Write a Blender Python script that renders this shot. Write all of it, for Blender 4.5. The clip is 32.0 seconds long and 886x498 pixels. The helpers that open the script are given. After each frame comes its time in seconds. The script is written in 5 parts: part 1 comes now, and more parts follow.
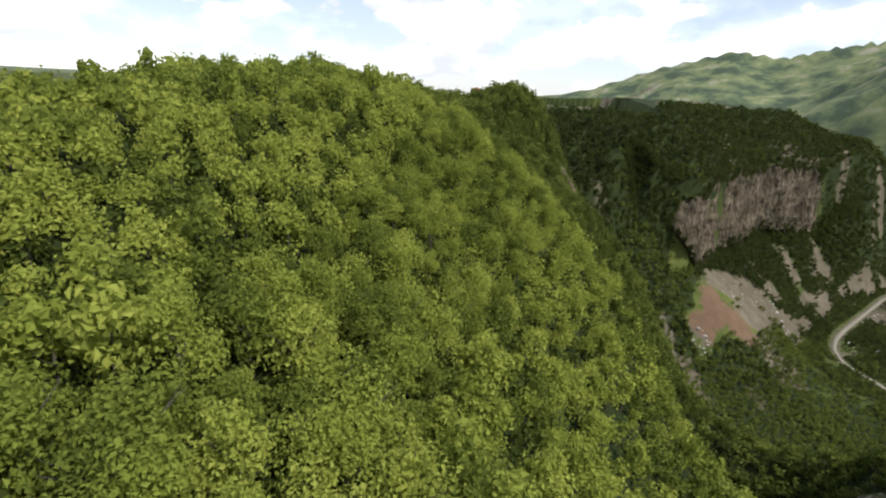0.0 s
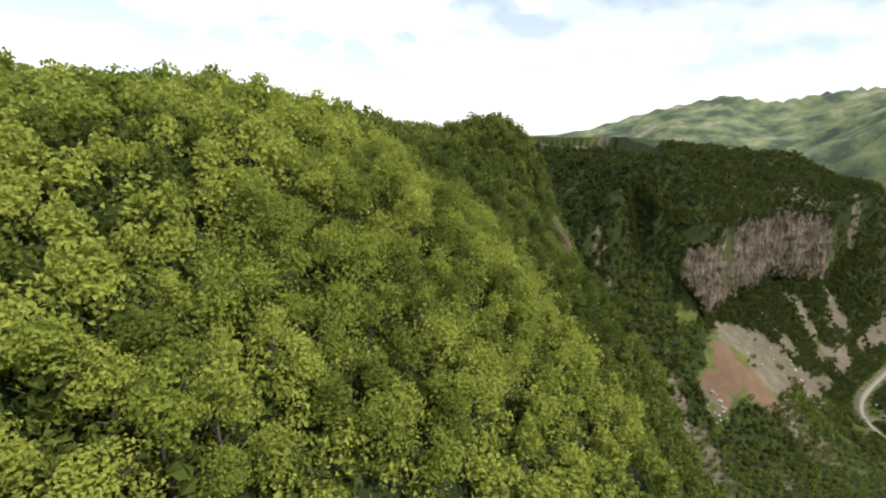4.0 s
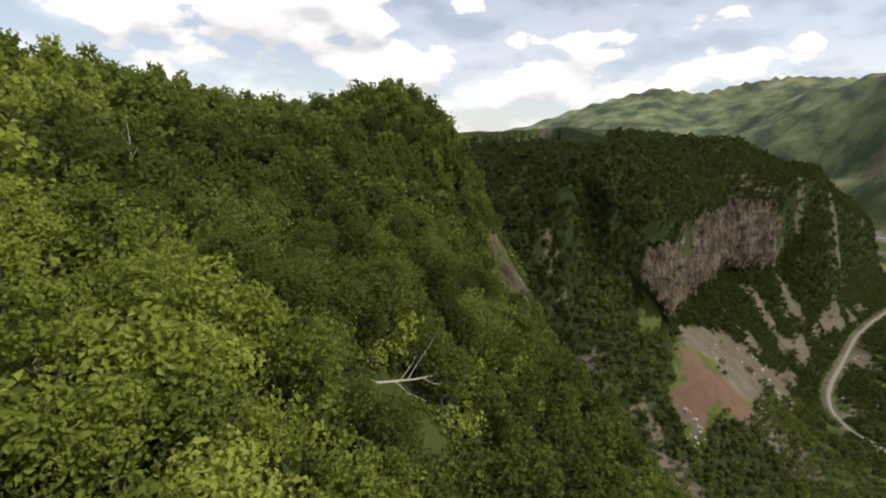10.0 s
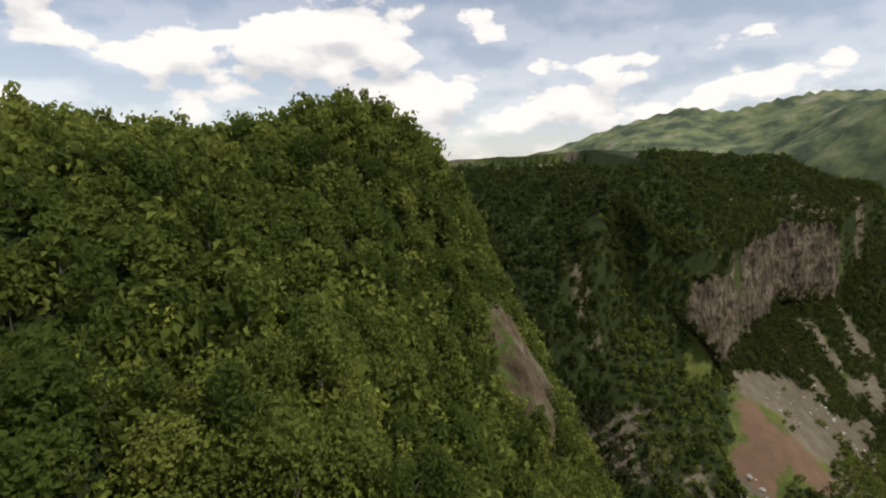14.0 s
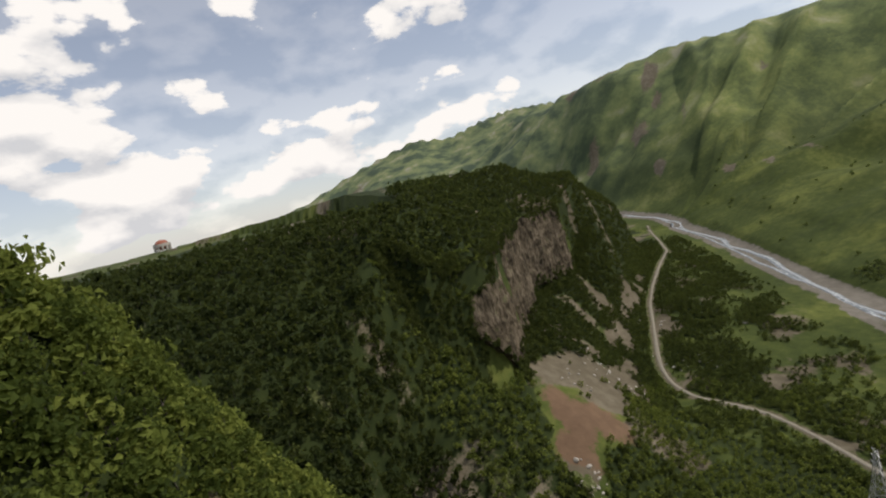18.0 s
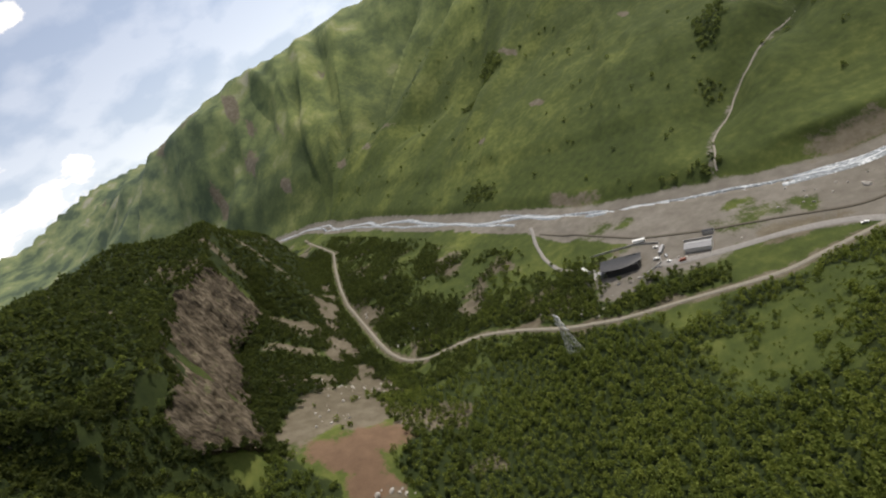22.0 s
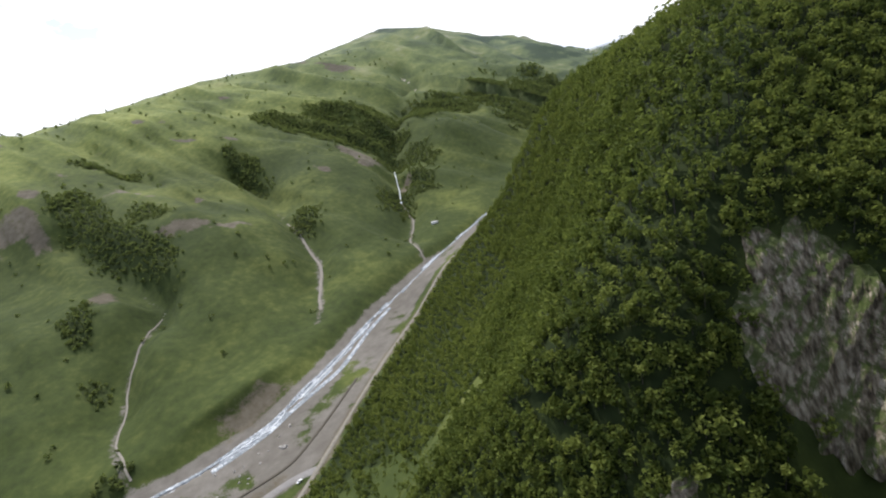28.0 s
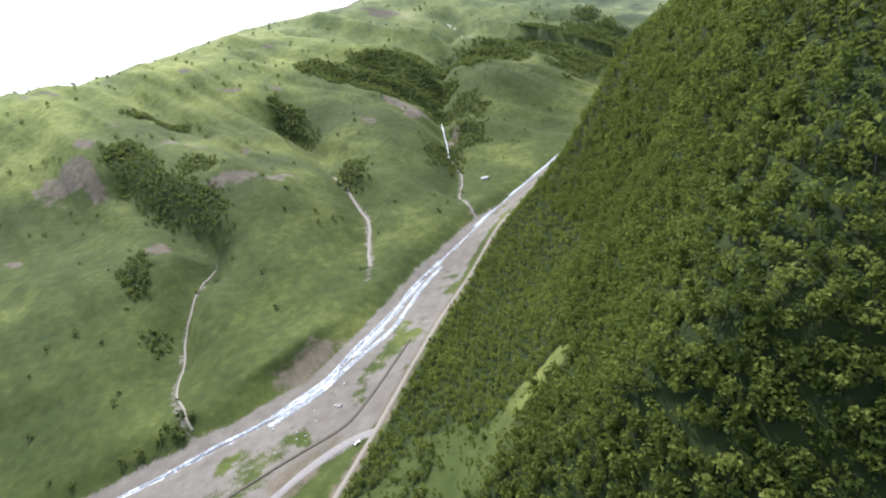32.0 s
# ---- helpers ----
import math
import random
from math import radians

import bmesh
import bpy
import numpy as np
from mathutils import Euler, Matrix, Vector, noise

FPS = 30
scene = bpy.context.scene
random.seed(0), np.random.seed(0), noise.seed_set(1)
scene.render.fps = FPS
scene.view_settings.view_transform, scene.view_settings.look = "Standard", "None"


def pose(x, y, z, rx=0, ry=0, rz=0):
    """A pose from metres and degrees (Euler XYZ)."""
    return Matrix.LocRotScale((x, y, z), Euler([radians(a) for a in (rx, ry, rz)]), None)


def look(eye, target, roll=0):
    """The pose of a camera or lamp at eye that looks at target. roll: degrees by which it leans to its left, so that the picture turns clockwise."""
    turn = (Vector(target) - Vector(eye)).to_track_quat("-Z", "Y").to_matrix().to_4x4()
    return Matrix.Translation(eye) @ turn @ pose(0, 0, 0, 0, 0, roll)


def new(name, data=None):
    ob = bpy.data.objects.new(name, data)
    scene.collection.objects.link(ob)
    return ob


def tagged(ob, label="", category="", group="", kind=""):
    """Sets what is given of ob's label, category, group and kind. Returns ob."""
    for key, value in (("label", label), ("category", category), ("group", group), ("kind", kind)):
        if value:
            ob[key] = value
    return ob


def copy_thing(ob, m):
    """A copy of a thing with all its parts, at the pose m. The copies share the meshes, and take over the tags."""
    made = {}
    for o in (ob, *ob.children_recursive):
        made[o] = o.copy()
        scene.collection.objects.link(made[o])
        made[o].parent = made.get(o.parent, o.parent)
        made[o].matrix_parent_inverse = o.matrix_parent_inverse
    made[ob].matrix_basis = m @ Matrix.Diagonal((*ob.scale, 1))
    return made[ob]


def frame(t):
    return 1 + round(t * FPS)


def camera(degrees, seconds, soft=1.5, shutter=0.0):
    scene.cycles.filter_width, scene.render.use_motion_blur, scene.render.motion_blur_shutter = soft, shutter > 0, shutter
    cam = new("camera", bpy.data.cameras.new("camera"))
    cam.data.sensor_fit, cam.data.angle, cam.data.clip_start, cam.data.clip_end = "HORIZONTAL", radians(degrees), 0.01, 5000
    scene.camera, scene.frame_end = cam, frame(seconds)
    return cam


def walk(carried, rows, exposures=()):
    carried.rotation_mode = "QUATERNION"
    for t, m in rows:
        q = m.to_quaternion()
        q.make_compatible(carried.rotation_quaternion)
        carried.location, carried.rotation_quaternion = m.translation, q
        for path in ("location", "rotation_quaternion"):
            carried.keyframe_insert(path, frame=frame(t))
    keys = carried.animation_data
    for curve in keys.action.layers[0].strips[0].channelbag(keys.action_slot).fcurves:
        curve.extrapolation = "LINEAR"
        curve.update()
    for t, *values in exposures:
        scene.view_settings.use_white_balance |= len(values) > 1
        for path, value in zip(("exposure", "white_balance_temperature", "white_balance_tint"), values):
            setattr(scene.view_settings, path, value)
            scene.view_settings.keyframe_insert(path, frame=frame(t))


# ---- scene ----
cam = camera(86.00, 32.0, soft=2.1)
PATH = [
    (0, pose(-2.76, -0.26, 265.72, 71.174, -2.880, -0.979)),
    (0.5, pose(-1.46, 5.13, 265.33, 68.645, -1.900, 0.486)),
    (1, pose(-0.00, 10.53, 264.96, 66.984, -0.337, 0.707)),
    (1.5, pose(1.67, 15.98, 264.69, 68.323, 2.232, -0.947)),
    (2, pose(3.52, 21.50, 264.42, 69.580, 3.465, -1.324)),
    (2.5, pose(5.46, 27.26, 264.13, 70.227, 0.363, 0.170)),
    (3, pose(7.43, 33.05, 263.92, 72.624, -0.846, 1.167)),
    (3.5, pose(9.29, 38.89, 263.77, 74.814, -1.661, 0.445)),
    (4, pose(10.99, 44.54, 263.58, 75.538, -3.463, -1.060)),
    (4.5, pose(12.43, 50.19, 263.24, 77.088, -1.295, -2.461)),
    (6.5, pose(16.50, 73.75, 260.56, 72.868, -5.081, -0.271)),
    (7, pose(18.09, 79.59, 259.90, 72.977, -0.494, -0.345)),
    (7.5, pose(20.08, 85.27, 259.24, 72.848, 0.083, -1.310)),
    (8, pose(22.40, 90.75, 258.66, 73.551, 2.991, -4.539)),
    (8.5, pose(24.73, 96.07, 258.09, 74.786, 4.458, -7.506)),
    (9, pose(26.98, 101.37, 257.69, 74.866, 2.149, -6.552)),
    (9.5, pose(29.29, 106.86, 257.49, 75.684, -0.382, -7.148)),
    (10, pose(31.53, 112.26, 257.45, 75.990, -1.461, -7.762)),
    (10.5, pose(33.57, 117.61, 257.48, 76.891, -1.596, -5.842)),
    (11, pose(35.45, 122.96, 257.63, 76.018, -4.520, -4.781)),
    (11.5, pose(37.21, 128.07, 257.79, 76.899, -4.093, -5.636)),
    (12, pose(38.89, 132.97, 257.92, 78.858, 2.455, -6.749)),
    (12.5, pose(40.45, 137.91, 258.03, 78.803, 2.901, -5.114)),
    (13, pose(41.99, 142.57, 258.08, 77.928, 0.910, -4.476)),
    (13.5, pose(43.49, 146.77, 257.97, 79.237, 1.049, -4.171)),
    (15.5, pose(50.91, 162.79, 257.51, 78.313, -3.775, -13.009)),
    (16, pose(52.92, 166.76, 257.73, 79.151, -0.805, -18.361)),
    (16.5, pose(55.17, 170.70, 258.08, 79.519, 5.981, -23.617)),
    (17, pose(57.70, 174.54, 258.35, 79.650, 15.457, -25.459)),
    (17.5, pose(60.33, 178.17, 258.39, 80.418, 11.439, -29.337)),
    (18, pose(63.17, 181.66, 258.00, 81.558, 13.321, -33.486)),
    (18.5, pose(66.06, 185.11, 257.36, 80.437, 12.298, -40.559)),
    (19, pose(68.93, 188.61, 256.59, 79.584, 14.719, -45.701)),
    (19.5, pose(71.79, 192.21, 255.77, 79.870, 15.715, -50.105)),
    (20, pose(74.67, 195.91, 254.94, 81.671, 18.105, -52.280)),
    (20.5, pose(77.59, 199.70, 254.12, 81.043, 19.382, -58.336)),
    (21, pose(80.59, 203.47, 253.27, 76.577, 24.752, -64.819)),
    (21.5, pose(83.76, 207.08, 252.27, 71.346, 27.838, -70.844)),
    (22, pose(87.19, 210.45, 251.04, 65.758, 31.328, -81.819)),
    (22.5, pose(90.93, 213.53, 249.59, 63.899, 28.509, -91.604)),
    (23, pose(94.98, 216.31, 248.07, 61.048, 30.149, -100.966)),
    (23.5, pose(99.32, 218.83, 246.59, 61.314, 32.340, -105.070)),
    (24, pose(103.87, 221.08, 245.19, 64.612, 31.349, -108.562)),
    (24.5, pose(108.54, 223.09, 243.93, 62.074, 36.396, -121.064)),
    (25, pose(113.24, 224.81, 242.82, 59.821, 38.128, -131.080)),
    (25.5, pose(117.87, 226.22, 241.91, 62.752, 32.268, -135.469)),
    (26, pose(122.36, 227.24, 241.24, 64.789, 30.003, -143.476)),
    (26.5, pose(126.71, 227.83, 240.84, 65.366, 29.301, -148.971)),
    (28.5, pose(143.05, 228.41, 240.27, 70.633, 6.970, -150.857)),
    (29, pose(146.70, 227.72, 240.47, 69.279, -0.851, -146.954)),
    (29.5, pose(150.23, 226.41, 240.70, 67.925, -3.003, -144.872)),
    (30, pose(153.86, 224.64, 240.77, 66.281, -1.274, -143.688)),
    (30.5, pose(157.65, 222.59, 240.57, 65.896, 1.796, -140.859)),
    (31, pose(161.59, 220.50, 240.07, 66.165, 3.793, -140.055)),
    (31.5, pose(165.51, 218.45, 239.50, 67.848, 11.573, -144.188)),
    (32, pose(169.43, 216.37, 238.98, 66.322, 14.961, -147.729)),
]
walk(cam, PATH, exposures=[(0, 0.18, 6450, 10), (1, 0.52, 6450, 10), (2, 0.74, 6450, 11), (4, 0.45, 6600, 11), (7, 0.1, 6750, 11), (9, -0.05, 6800, 12), (13, -0.25, 6850, 12), (16, -0.28, 6900, 12), (19, -0.36, 6900, 12), (21, -0.4, 6900, 12), (22, 0.0, 6900, 12), (23, 0.2, 6900, 13), (24, 0.27, 6750, 13), (26, 0.16, 6350, 13), (29, 0.45, 6050, 14), (30, 0.8, 5900, 16), (31, 1.08, 5850, 16), (32, 0.95, 5950, 15)])

# ---- sky and sun ----
SUN_AZ, SUN_EL = radians(125), radians(54)
world = bpy.data.worlds.new("sky")
scene.world = world
world.use_nodes = True


def link(tree, a, out, b, inp):
    tree.links.new(a.outputs[out], b.inputs[inp])


def node(tree, kind, **values):
    n = tree.nodes.new(kind)
    for key, value in values.items():
        if key in n.inputs:
            n.inputs[key].default_value = value
        else:
            setattr(n, key, value)
    return n


def make_sky():
    t = world.node_tree
    t.nodes.clear()
    out = node(t, "ShaderNodeOutputWorld")
    sky = node(t, "ShaderNodeTexSky")
    sky.sky_type, sky.sun_disc = "NISHITA", False
    sky.sun_elevation, sky.sun_rotation = SUN_EL, SUN_AZ
    sky.altitude, sky.dust_density, sky.air_density = 1500, 1.0, 1.0
    blue = node(t, "ShaderNodeBackground", Strength=0.15)
    link(t, sky, 0, blue, "Color")
    co = node(t, "ShaderNodeTexCoord")
    sep = node(t, "ShaderNodeSeparateXYZ")
    link(t, co, "Generated", sep, 0)

    def calc(op, a, b=0.0, c=None, clamp=False):
        m = node(t, "ShaderNodeMath", operation=op, use_clamp=clamp)
        for k, v in enumerate((a, b) if c is None else (a, b, c)):
            if isinstance(v, (int, float)):
                m.inputs[k].default_value = v
            else:
                t.links.new(v, m.inputs[k])
        return m.outputs[0]

    # cumulus: a layer of puffs over the land, seen at a slant towards the horizon
    def layer(up):
        both = node(t, "ShaderNodeCombineXYZ")
        t.links.new(calc("MULTIPLY", sep.outputs[0], 1.9), both.inputs[0])
        t.links.new(calc("MULTIPLY", sep.outputs[1], 1.9), both.inputs[1])
        t.links.new(calc("MULTIPLY_ADD", sep.outputs[2], 3.6, 0.6 + up), both.inputs[2])
        wide = node(t, "ShaderNodeTexNoise", Scale=0.85, Detail=2.0, Roughness=0.5)
        fine = node(t, "ShaderNodeTexNoise", Scale=3.6, Detail=12.0, Roughness=0.6, Distortion=0.1)
        puff = node(t, "ShaderNodeTexVoronoi", feature="SMOOTH_F1", Scale=2.6, Smoothness=0.35, Detail=2.0, Roughness=0.55)
        for n in (wide, fine, puff):
            link(t, both, 0, n, "Vector")
        d = calc("ADD", calc("MULTIPLY", wide.outputs[0], 0.95), calc("MULTIPLY", fine.outputs[0], 0.58))
        return calc("SUBTRACT", d, calc("MULTIPLY", puff.outputs["Distance"], 0.38))
    thick, above = layer(0.0), layer(0.16)
    # the sky is whiter and more closed towards the sun
    sunward = calc("ADD", calc("MULTIPLY", sep.outputs[0], math.sin(SUN_AZ + 0.15)), calc("MULTIPLY", sep.outputs[1], math.cos(SUN_AZ + 0.15)))
    thick = calc("ADD", thick, calc("MULTIPLY", calc("MAXIMUM", calc("SUBTRACT", sunward, 0.25), 0.0), 0.42))
    cover = node(t, "ShaderNodeMapRange", clamp=True, interpolation_type="SMOOTHSTEP")
    cover.inputs[1].default_value, cover.inputs[2].default_value = 0.495, 0.565
    t.links.new(thick, cover.inputs[0])
    core = node(t, "ShaderNodeValToRGB")
    core.color_ramp.elements[0].position, core.color_ramp.elements[1].position = 0.0, 0.55
    core.color_ramp.elements[0].color, core.color_ramp.elements[1].color = (0.66, 0.69, 0.74, 1), (1, 1, 1, 1)
    t.links.new(calc("MULTIPLY_ADD", calc("SUBTRACT", thick, above), 3.2, 0.36), core.inputs[0])
    white = node(t, "ShaderNodeBackground", Strength=1.2)
    link(t, core, 0, white, "Color")
    # a thin bright veil, thicker towards the horizon
    low_sky = calc("SUBTRACT", 1.0, calc("MULTIPLY", calc("MAXIMUM", sep.outputs[2], 0.0), 2.6), clamp=True)
    veil = calc("MULTIPLY_ADD", calc("POWER", low_sky, 1.5), 0.40, 0.30)
    mix = node(t, "ShaderNodeMixShader")
    t.links.new(calc("MAXIMUM", cover.outputs[0], veil), mix.inputs[0])
    link(t, blue, 0, mix, 1)
    link(t, white, 0, mix, 2)
    link(t, mix, 0, out, "Surface")


make_sky()
sun = new("sun", bpy.data.lights.new("sun", "SUN"))
sun.data.energy, sun.data.angle, sun.data.color = 3.6, radians(1.5), (1.0, 0.95, 0.86)
sun.matrix_world = look((math.sin(SUN_AZ) * math.cos(SUN_EL) * 900, math.cos(SUN_AZ) * math.cos(SUN_EL) * 900, math.sin(SUN_EL) * 900), (0, 0, 0))

# ---- materials ----
def material(name):
    m = bpy.data.materials.new(name)
    m.use_nodes = True
    m.node_tree.nodes.clear()
    t = m.node_tree
    out = node(t, "ShaderNodeOutputMaterial")
    return m, t, out


def ramp_node(t, stops):
    r = node(t, "ShaderNodeValToRGB")
    e = r.color_ramp.elements
    while len(e) < len(stops):
        e.new(0.5)
    for k, (p, c) in enumerate(stops):
        e[k].position, e[k].color = p, (*c, 1)
    return r


def noise_node(t, size, detail=5.0, rough=0.55, coord="Object", distortion=0.0):
    co = node(t, "ShaderNodeTexCoord")
    n = node(t, "ShaderNodeTexNoise", Scale=1.0 / size, Detail=detail, Roughness=rough, Distortion=distortion)
    link(t, co, coord, n, "Vector")
    return n


def mix_rgb(t, fac, a, b, mode="MIX"):
    m = node(t, "ShaderNodeMix", data_type="RGBA", blend_type=mode)
    for value, socket in ((fac, 0), (a, 6), (b, 7)):
        if isinstance(value, tuple):
            m.inputs[socket].default_value = (*value, 1)
        elif isinstance(value, (int, float)):
            m.inputs[socket].default_value = value
        else:
            t.links.new(value, m.inputs[socket])
    return m.outputs[2]


def math_node(t, op, a, b=0.0, clamp=False):
    m = node(t, "ShaderNodeMath", operation=op, use_clamp=clamp)
    for k, v in enumerate((a, b)):
        if isinstance(v, (int, float)):
            m.inputs[k].default_value = v
        else:
            t.links.new(v, m.inputs[k])
    return m.outputs[0]


def surface(t, out, color, rough=0.8, bump=None, strength=0.3, distance=0.1, metal=0.0, spec=0.3):
    p = node(t, "ShaderNodeBsdfPrincipled", Roughness=rough, Metallic=metal)
    p.inputs["Specular IOR Level"].default_value = spec
    if isinstance(color, tuple):
        p.inputs["Base Color"].default_value = (*color, 1)
    else:
        t.links.new(color, p.inputs["Base Color"])
    if bump is not None:
        b = node(t, "ShaderNodeBump", Strength=strength, Distance=distance)
        t.links.new(bump, b.inputs["Height"])
        link(t, b, 0, p, "Normal")
    link(t, p, 0, out, "Surface")
    return p


def simple(name, a, b, size=1.0, rough=0.7, metal=0.0, bump=0.2, spec=0.3):
    m, t, out = material(name)
    n = noise_node(t, size)
    fine = noise_node(t, size * 0.13, 6)
    mixed = math_node(t, "ADD", math_node(t, "MULTIPLY", n.outputs[0], 0.6), math_node(t, "MULTIPLY", fine.outputs[0], 0.4))
    r = ramp_node(t, ((0.3, a), (0.7, b)))
    t.links.new(mixed, r.inputs[0])
    surface(t, out, r.outputs[0], rough, fine.outputs[0], bump, 0.05, metal, spec)
    return m


def foliage(name, dark, mid, light):
    """Leaves: colour by tree (tint), by clump and by patch; some light comes through."""
    m, t, out = material(name)
    tint = node(t, "ShaderNodeAttribute", attribute_name="tint")
    info = node(t, "ShaderNodeObjectInfo")
    geo = node(t, "ShaderNodeNewGeometry")
    own = math_node(t, "FRACT", math_node(t, "ADD", tint.outputs["Fac"], info.outputs["Random"]))
    v = math_node(t, "ADD", math_node(t, "MULTIPLY", own, 0.74), math_node(t, "MULTIPLY", geo.outputs["Random Per Island"], 0.26))
    r = ramp_node(t, ((0.08, dark), (0.5, mid), (0.92, light)))
    t.links.new(v, r.inputs[0])
    p = node(t, "ShaderNodeBsdfPrincipled", Roughness=0.62)
    p.inputs["Specular IOR Level"].default_value = 0.08
    link(t, r, 0, p, "Base Color")
    tr = node(t, "ShaderNodeBsdfTranslucent")
    t.links.new(mix_rgb(t, 0.4, r.outputs[0], (0.20, 0.24, 0.045)), tr.inputs["Color"])
    mx = node(t, "ShaderNodeMixShader")
    mx.inputs[0].default_value = 0.5
    link(t, p, 0, mx, 1)
    link(t, tr, 0, mx, 2)
    link(t, mx, 0, out, "Surface")
    return m


def land_material():
    m, t, out = material("land")
    def cover(name):
        return node(t, "ShaderNodeAttribute", attribute_name=name).outputs["Fac"]
    big, fine, mid = noise_node(t, 150, 8, 0.6), noise_node(t, 1.6, 6, 0.65), noise_node(t, 11, 7, 0.65)
    grass = ramp_node(t, ((0.34, (0.028, 0.042, 0.011)), (0.5, (0.052, 0.070, 0.017)), (0.66, (0.100, 0.114, 0.030))))
    v = math_node(t, "ADD", math_node(t, "MULTIPLY", big.outputs[0], 0.5), math_node(t, "MULTIPLY", mid.outputs[0], 0.5))
    t.links.new(v, grass.inputs[0])
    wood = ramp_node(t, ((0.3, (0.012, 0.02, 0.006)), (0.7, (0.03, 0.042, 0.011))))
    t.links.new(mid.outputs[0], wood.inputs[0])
    gravel = ramp_node(t, ((0.3, (0.096, 0.086, 0.071)), (0.5, (0.148, 0.135, 0.115)), (0.7, (0.215, 0.200, 0.176))))
    t.links.new(v, gravel.inputs[0])
    scree = ramp_node(t, ((0.32, (0.064, 0.055, 0.036)), (0.5, (0.112, 0.096, 0.068)), (0.68, (0.178, 0.157, 0.120))))
    t.links.new(v, scree.inputs[0])
    soil = ramp_node(t, ((0.32, (0.075, 0.047, 0.031)), (0.68, (0.165, 0.108, 0.070))))
    t.links.new(v, soil.inputs[0])
    # far ranges: green and rock patches, with aerial haze put into the tone
    haze_tone = ramp_node(t, ((0.40, (0.050, 0.072, 0.048)), (0.5, (0.105, 0.135, 0.072)), (0.58, (0.160, 0.185, 0.088)), (0.68, (0.26, 0.25, 0.20))))
    t.links.new(big.outputs[0], haze_tone.inputs[0])
    snow = ramp_node(t, ((0.3, (0.62, 0.65, 0.7)), (0.7, (0.8, 0.82, 0.85))))
    t.links.new(v, snow.inputs[0])
    # sunlit, hazy upper slopes and cloud-shade patches, put into the grass colour
    dry = ramp_node(t, ((0.34, (0.075, 0.105, 0.024)), (0.5, (0.162, 0.196, 0.044)), (0.66, (0.272, 0.288, 0.080))))
    t.links.new(v, dry.inputs[0])
    up = math_node(t, "ADD", cover("dry"), math_node(t, "MULTIPLY", math_node(t, "SUBTRACT", big.outputs[0], 0.5), 1.4), True)
    color = mix_rgb(t, up, grass.outputs[0], dry.outputs[0])
    color = mix_rgb(t, cover("far_haze"), color, haze_tone.outputs[0])
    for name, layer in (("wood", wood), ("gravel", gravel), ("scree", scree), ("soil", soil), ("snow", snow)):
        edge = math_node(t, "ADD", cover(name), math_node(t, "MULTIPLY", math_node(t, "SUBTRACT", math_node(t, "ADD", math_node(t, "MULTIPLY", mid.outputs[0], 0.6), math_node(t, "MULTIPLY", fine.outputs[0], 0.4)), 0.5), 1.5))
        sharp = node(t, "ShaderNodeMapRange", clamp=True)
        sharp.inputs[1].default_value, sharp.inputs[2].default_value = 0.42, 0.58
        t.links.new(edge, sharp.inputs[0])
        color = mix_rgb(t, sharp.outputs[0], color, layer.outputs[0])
    surface(t, out, color, 0.9, fine.outputs[0], 0.5, 0.5, 0.0, 0.15)
    return m


def rock_material(name, a, b, c, green=0.25, lines=0.5):
    """Weathered rock: upright streaks, stains, moss on the flatter ledges."""
    m, t, out = material(name)
    co = node(t, "ShaderNodeTexCoord")
    mp = node(t, "ShaderNodeMapping")
    mp.inputs["Scale"].default_value = (0.55, 0.55, 0.10)
    link(t, co, "Object", mp, 0)
    streak = node(t, "ShaderNodeTexNoise", Scale=1.0, Detail=7.0, Roughness=0.62)
    link(t, mp, 0, streak, "Vector")
    big, fine = noise_node(t, 17, 4), noise_node(t, 1.1, 6, 0.7)
    v = math_node(t, "ADD", math_node(t, "MULTIPLY", streak.outputs[0], lines), math_node(t, "MULTIPLY", big.outputs[0], 1.0 - lines))
    r = ramp_node(t, ((0.38, a), (0.5, b), (0.63, c)))
    t.links.new(v, r.inputs[0])
    geo = node(t, "ShaderNodeNewGeometry")
    up = node(t, "ShaderNodeSeparateXYZ")
    link(t, geo, "Normal", up, 0)
    ledge = node(t, "ShaderNodeMapRange", clamp=True)
    ledge.inputs[1].default_value, ledge.inputs[2].default_value = 0.45, 0.75
    t.links.new(math_node(t, "ADD", up.outputs[2], math_node(t, "MULTIPLY", math_node(t, "SUBTRACT", fine.outputs[0], 0.5), 0.8)), ledge.inputs[0])
    color = mix_rgb(t, math_node(t, "MULTIPLY", ledge.outputs[0], green * 3, True), r.outputs[0], (0.06, 0.085, 0.02))
    surface(t, out, color, 0.92, math_node(t, "ADD", streak.outputs[0], math_node(t, "MULTIPLY", fine.outputs[0], 0.5)), 0.8, 1.2, 0, 0.15)
    return m


def water_material():
    m, t, out = material("river water")
    foam, flow = noise_node(t, 2.6, 7, 0.65, distortion=0.6), noise_node(t, 14, 4)
    v = math_node(t, "ADD", math_node(t, "MULTIPLY", foam.outputs[0], 0.75), math_node(t, "MULTIPLY", flow.outputs[0], 0.35))
    r = ramp_node(t, ((0.46, (0.11, 0.13, 0.148)), (0.57, (0.20, 0.228, 0.252)), (0.66, (0.56, 0.59, 0.62))))
    t.links.new(v, r.inputs[0])
    surface(t, out, r.outputs[0], 0.5, foam.outputs[0], 0.5, 0.3, 0, 0.3)
    return m


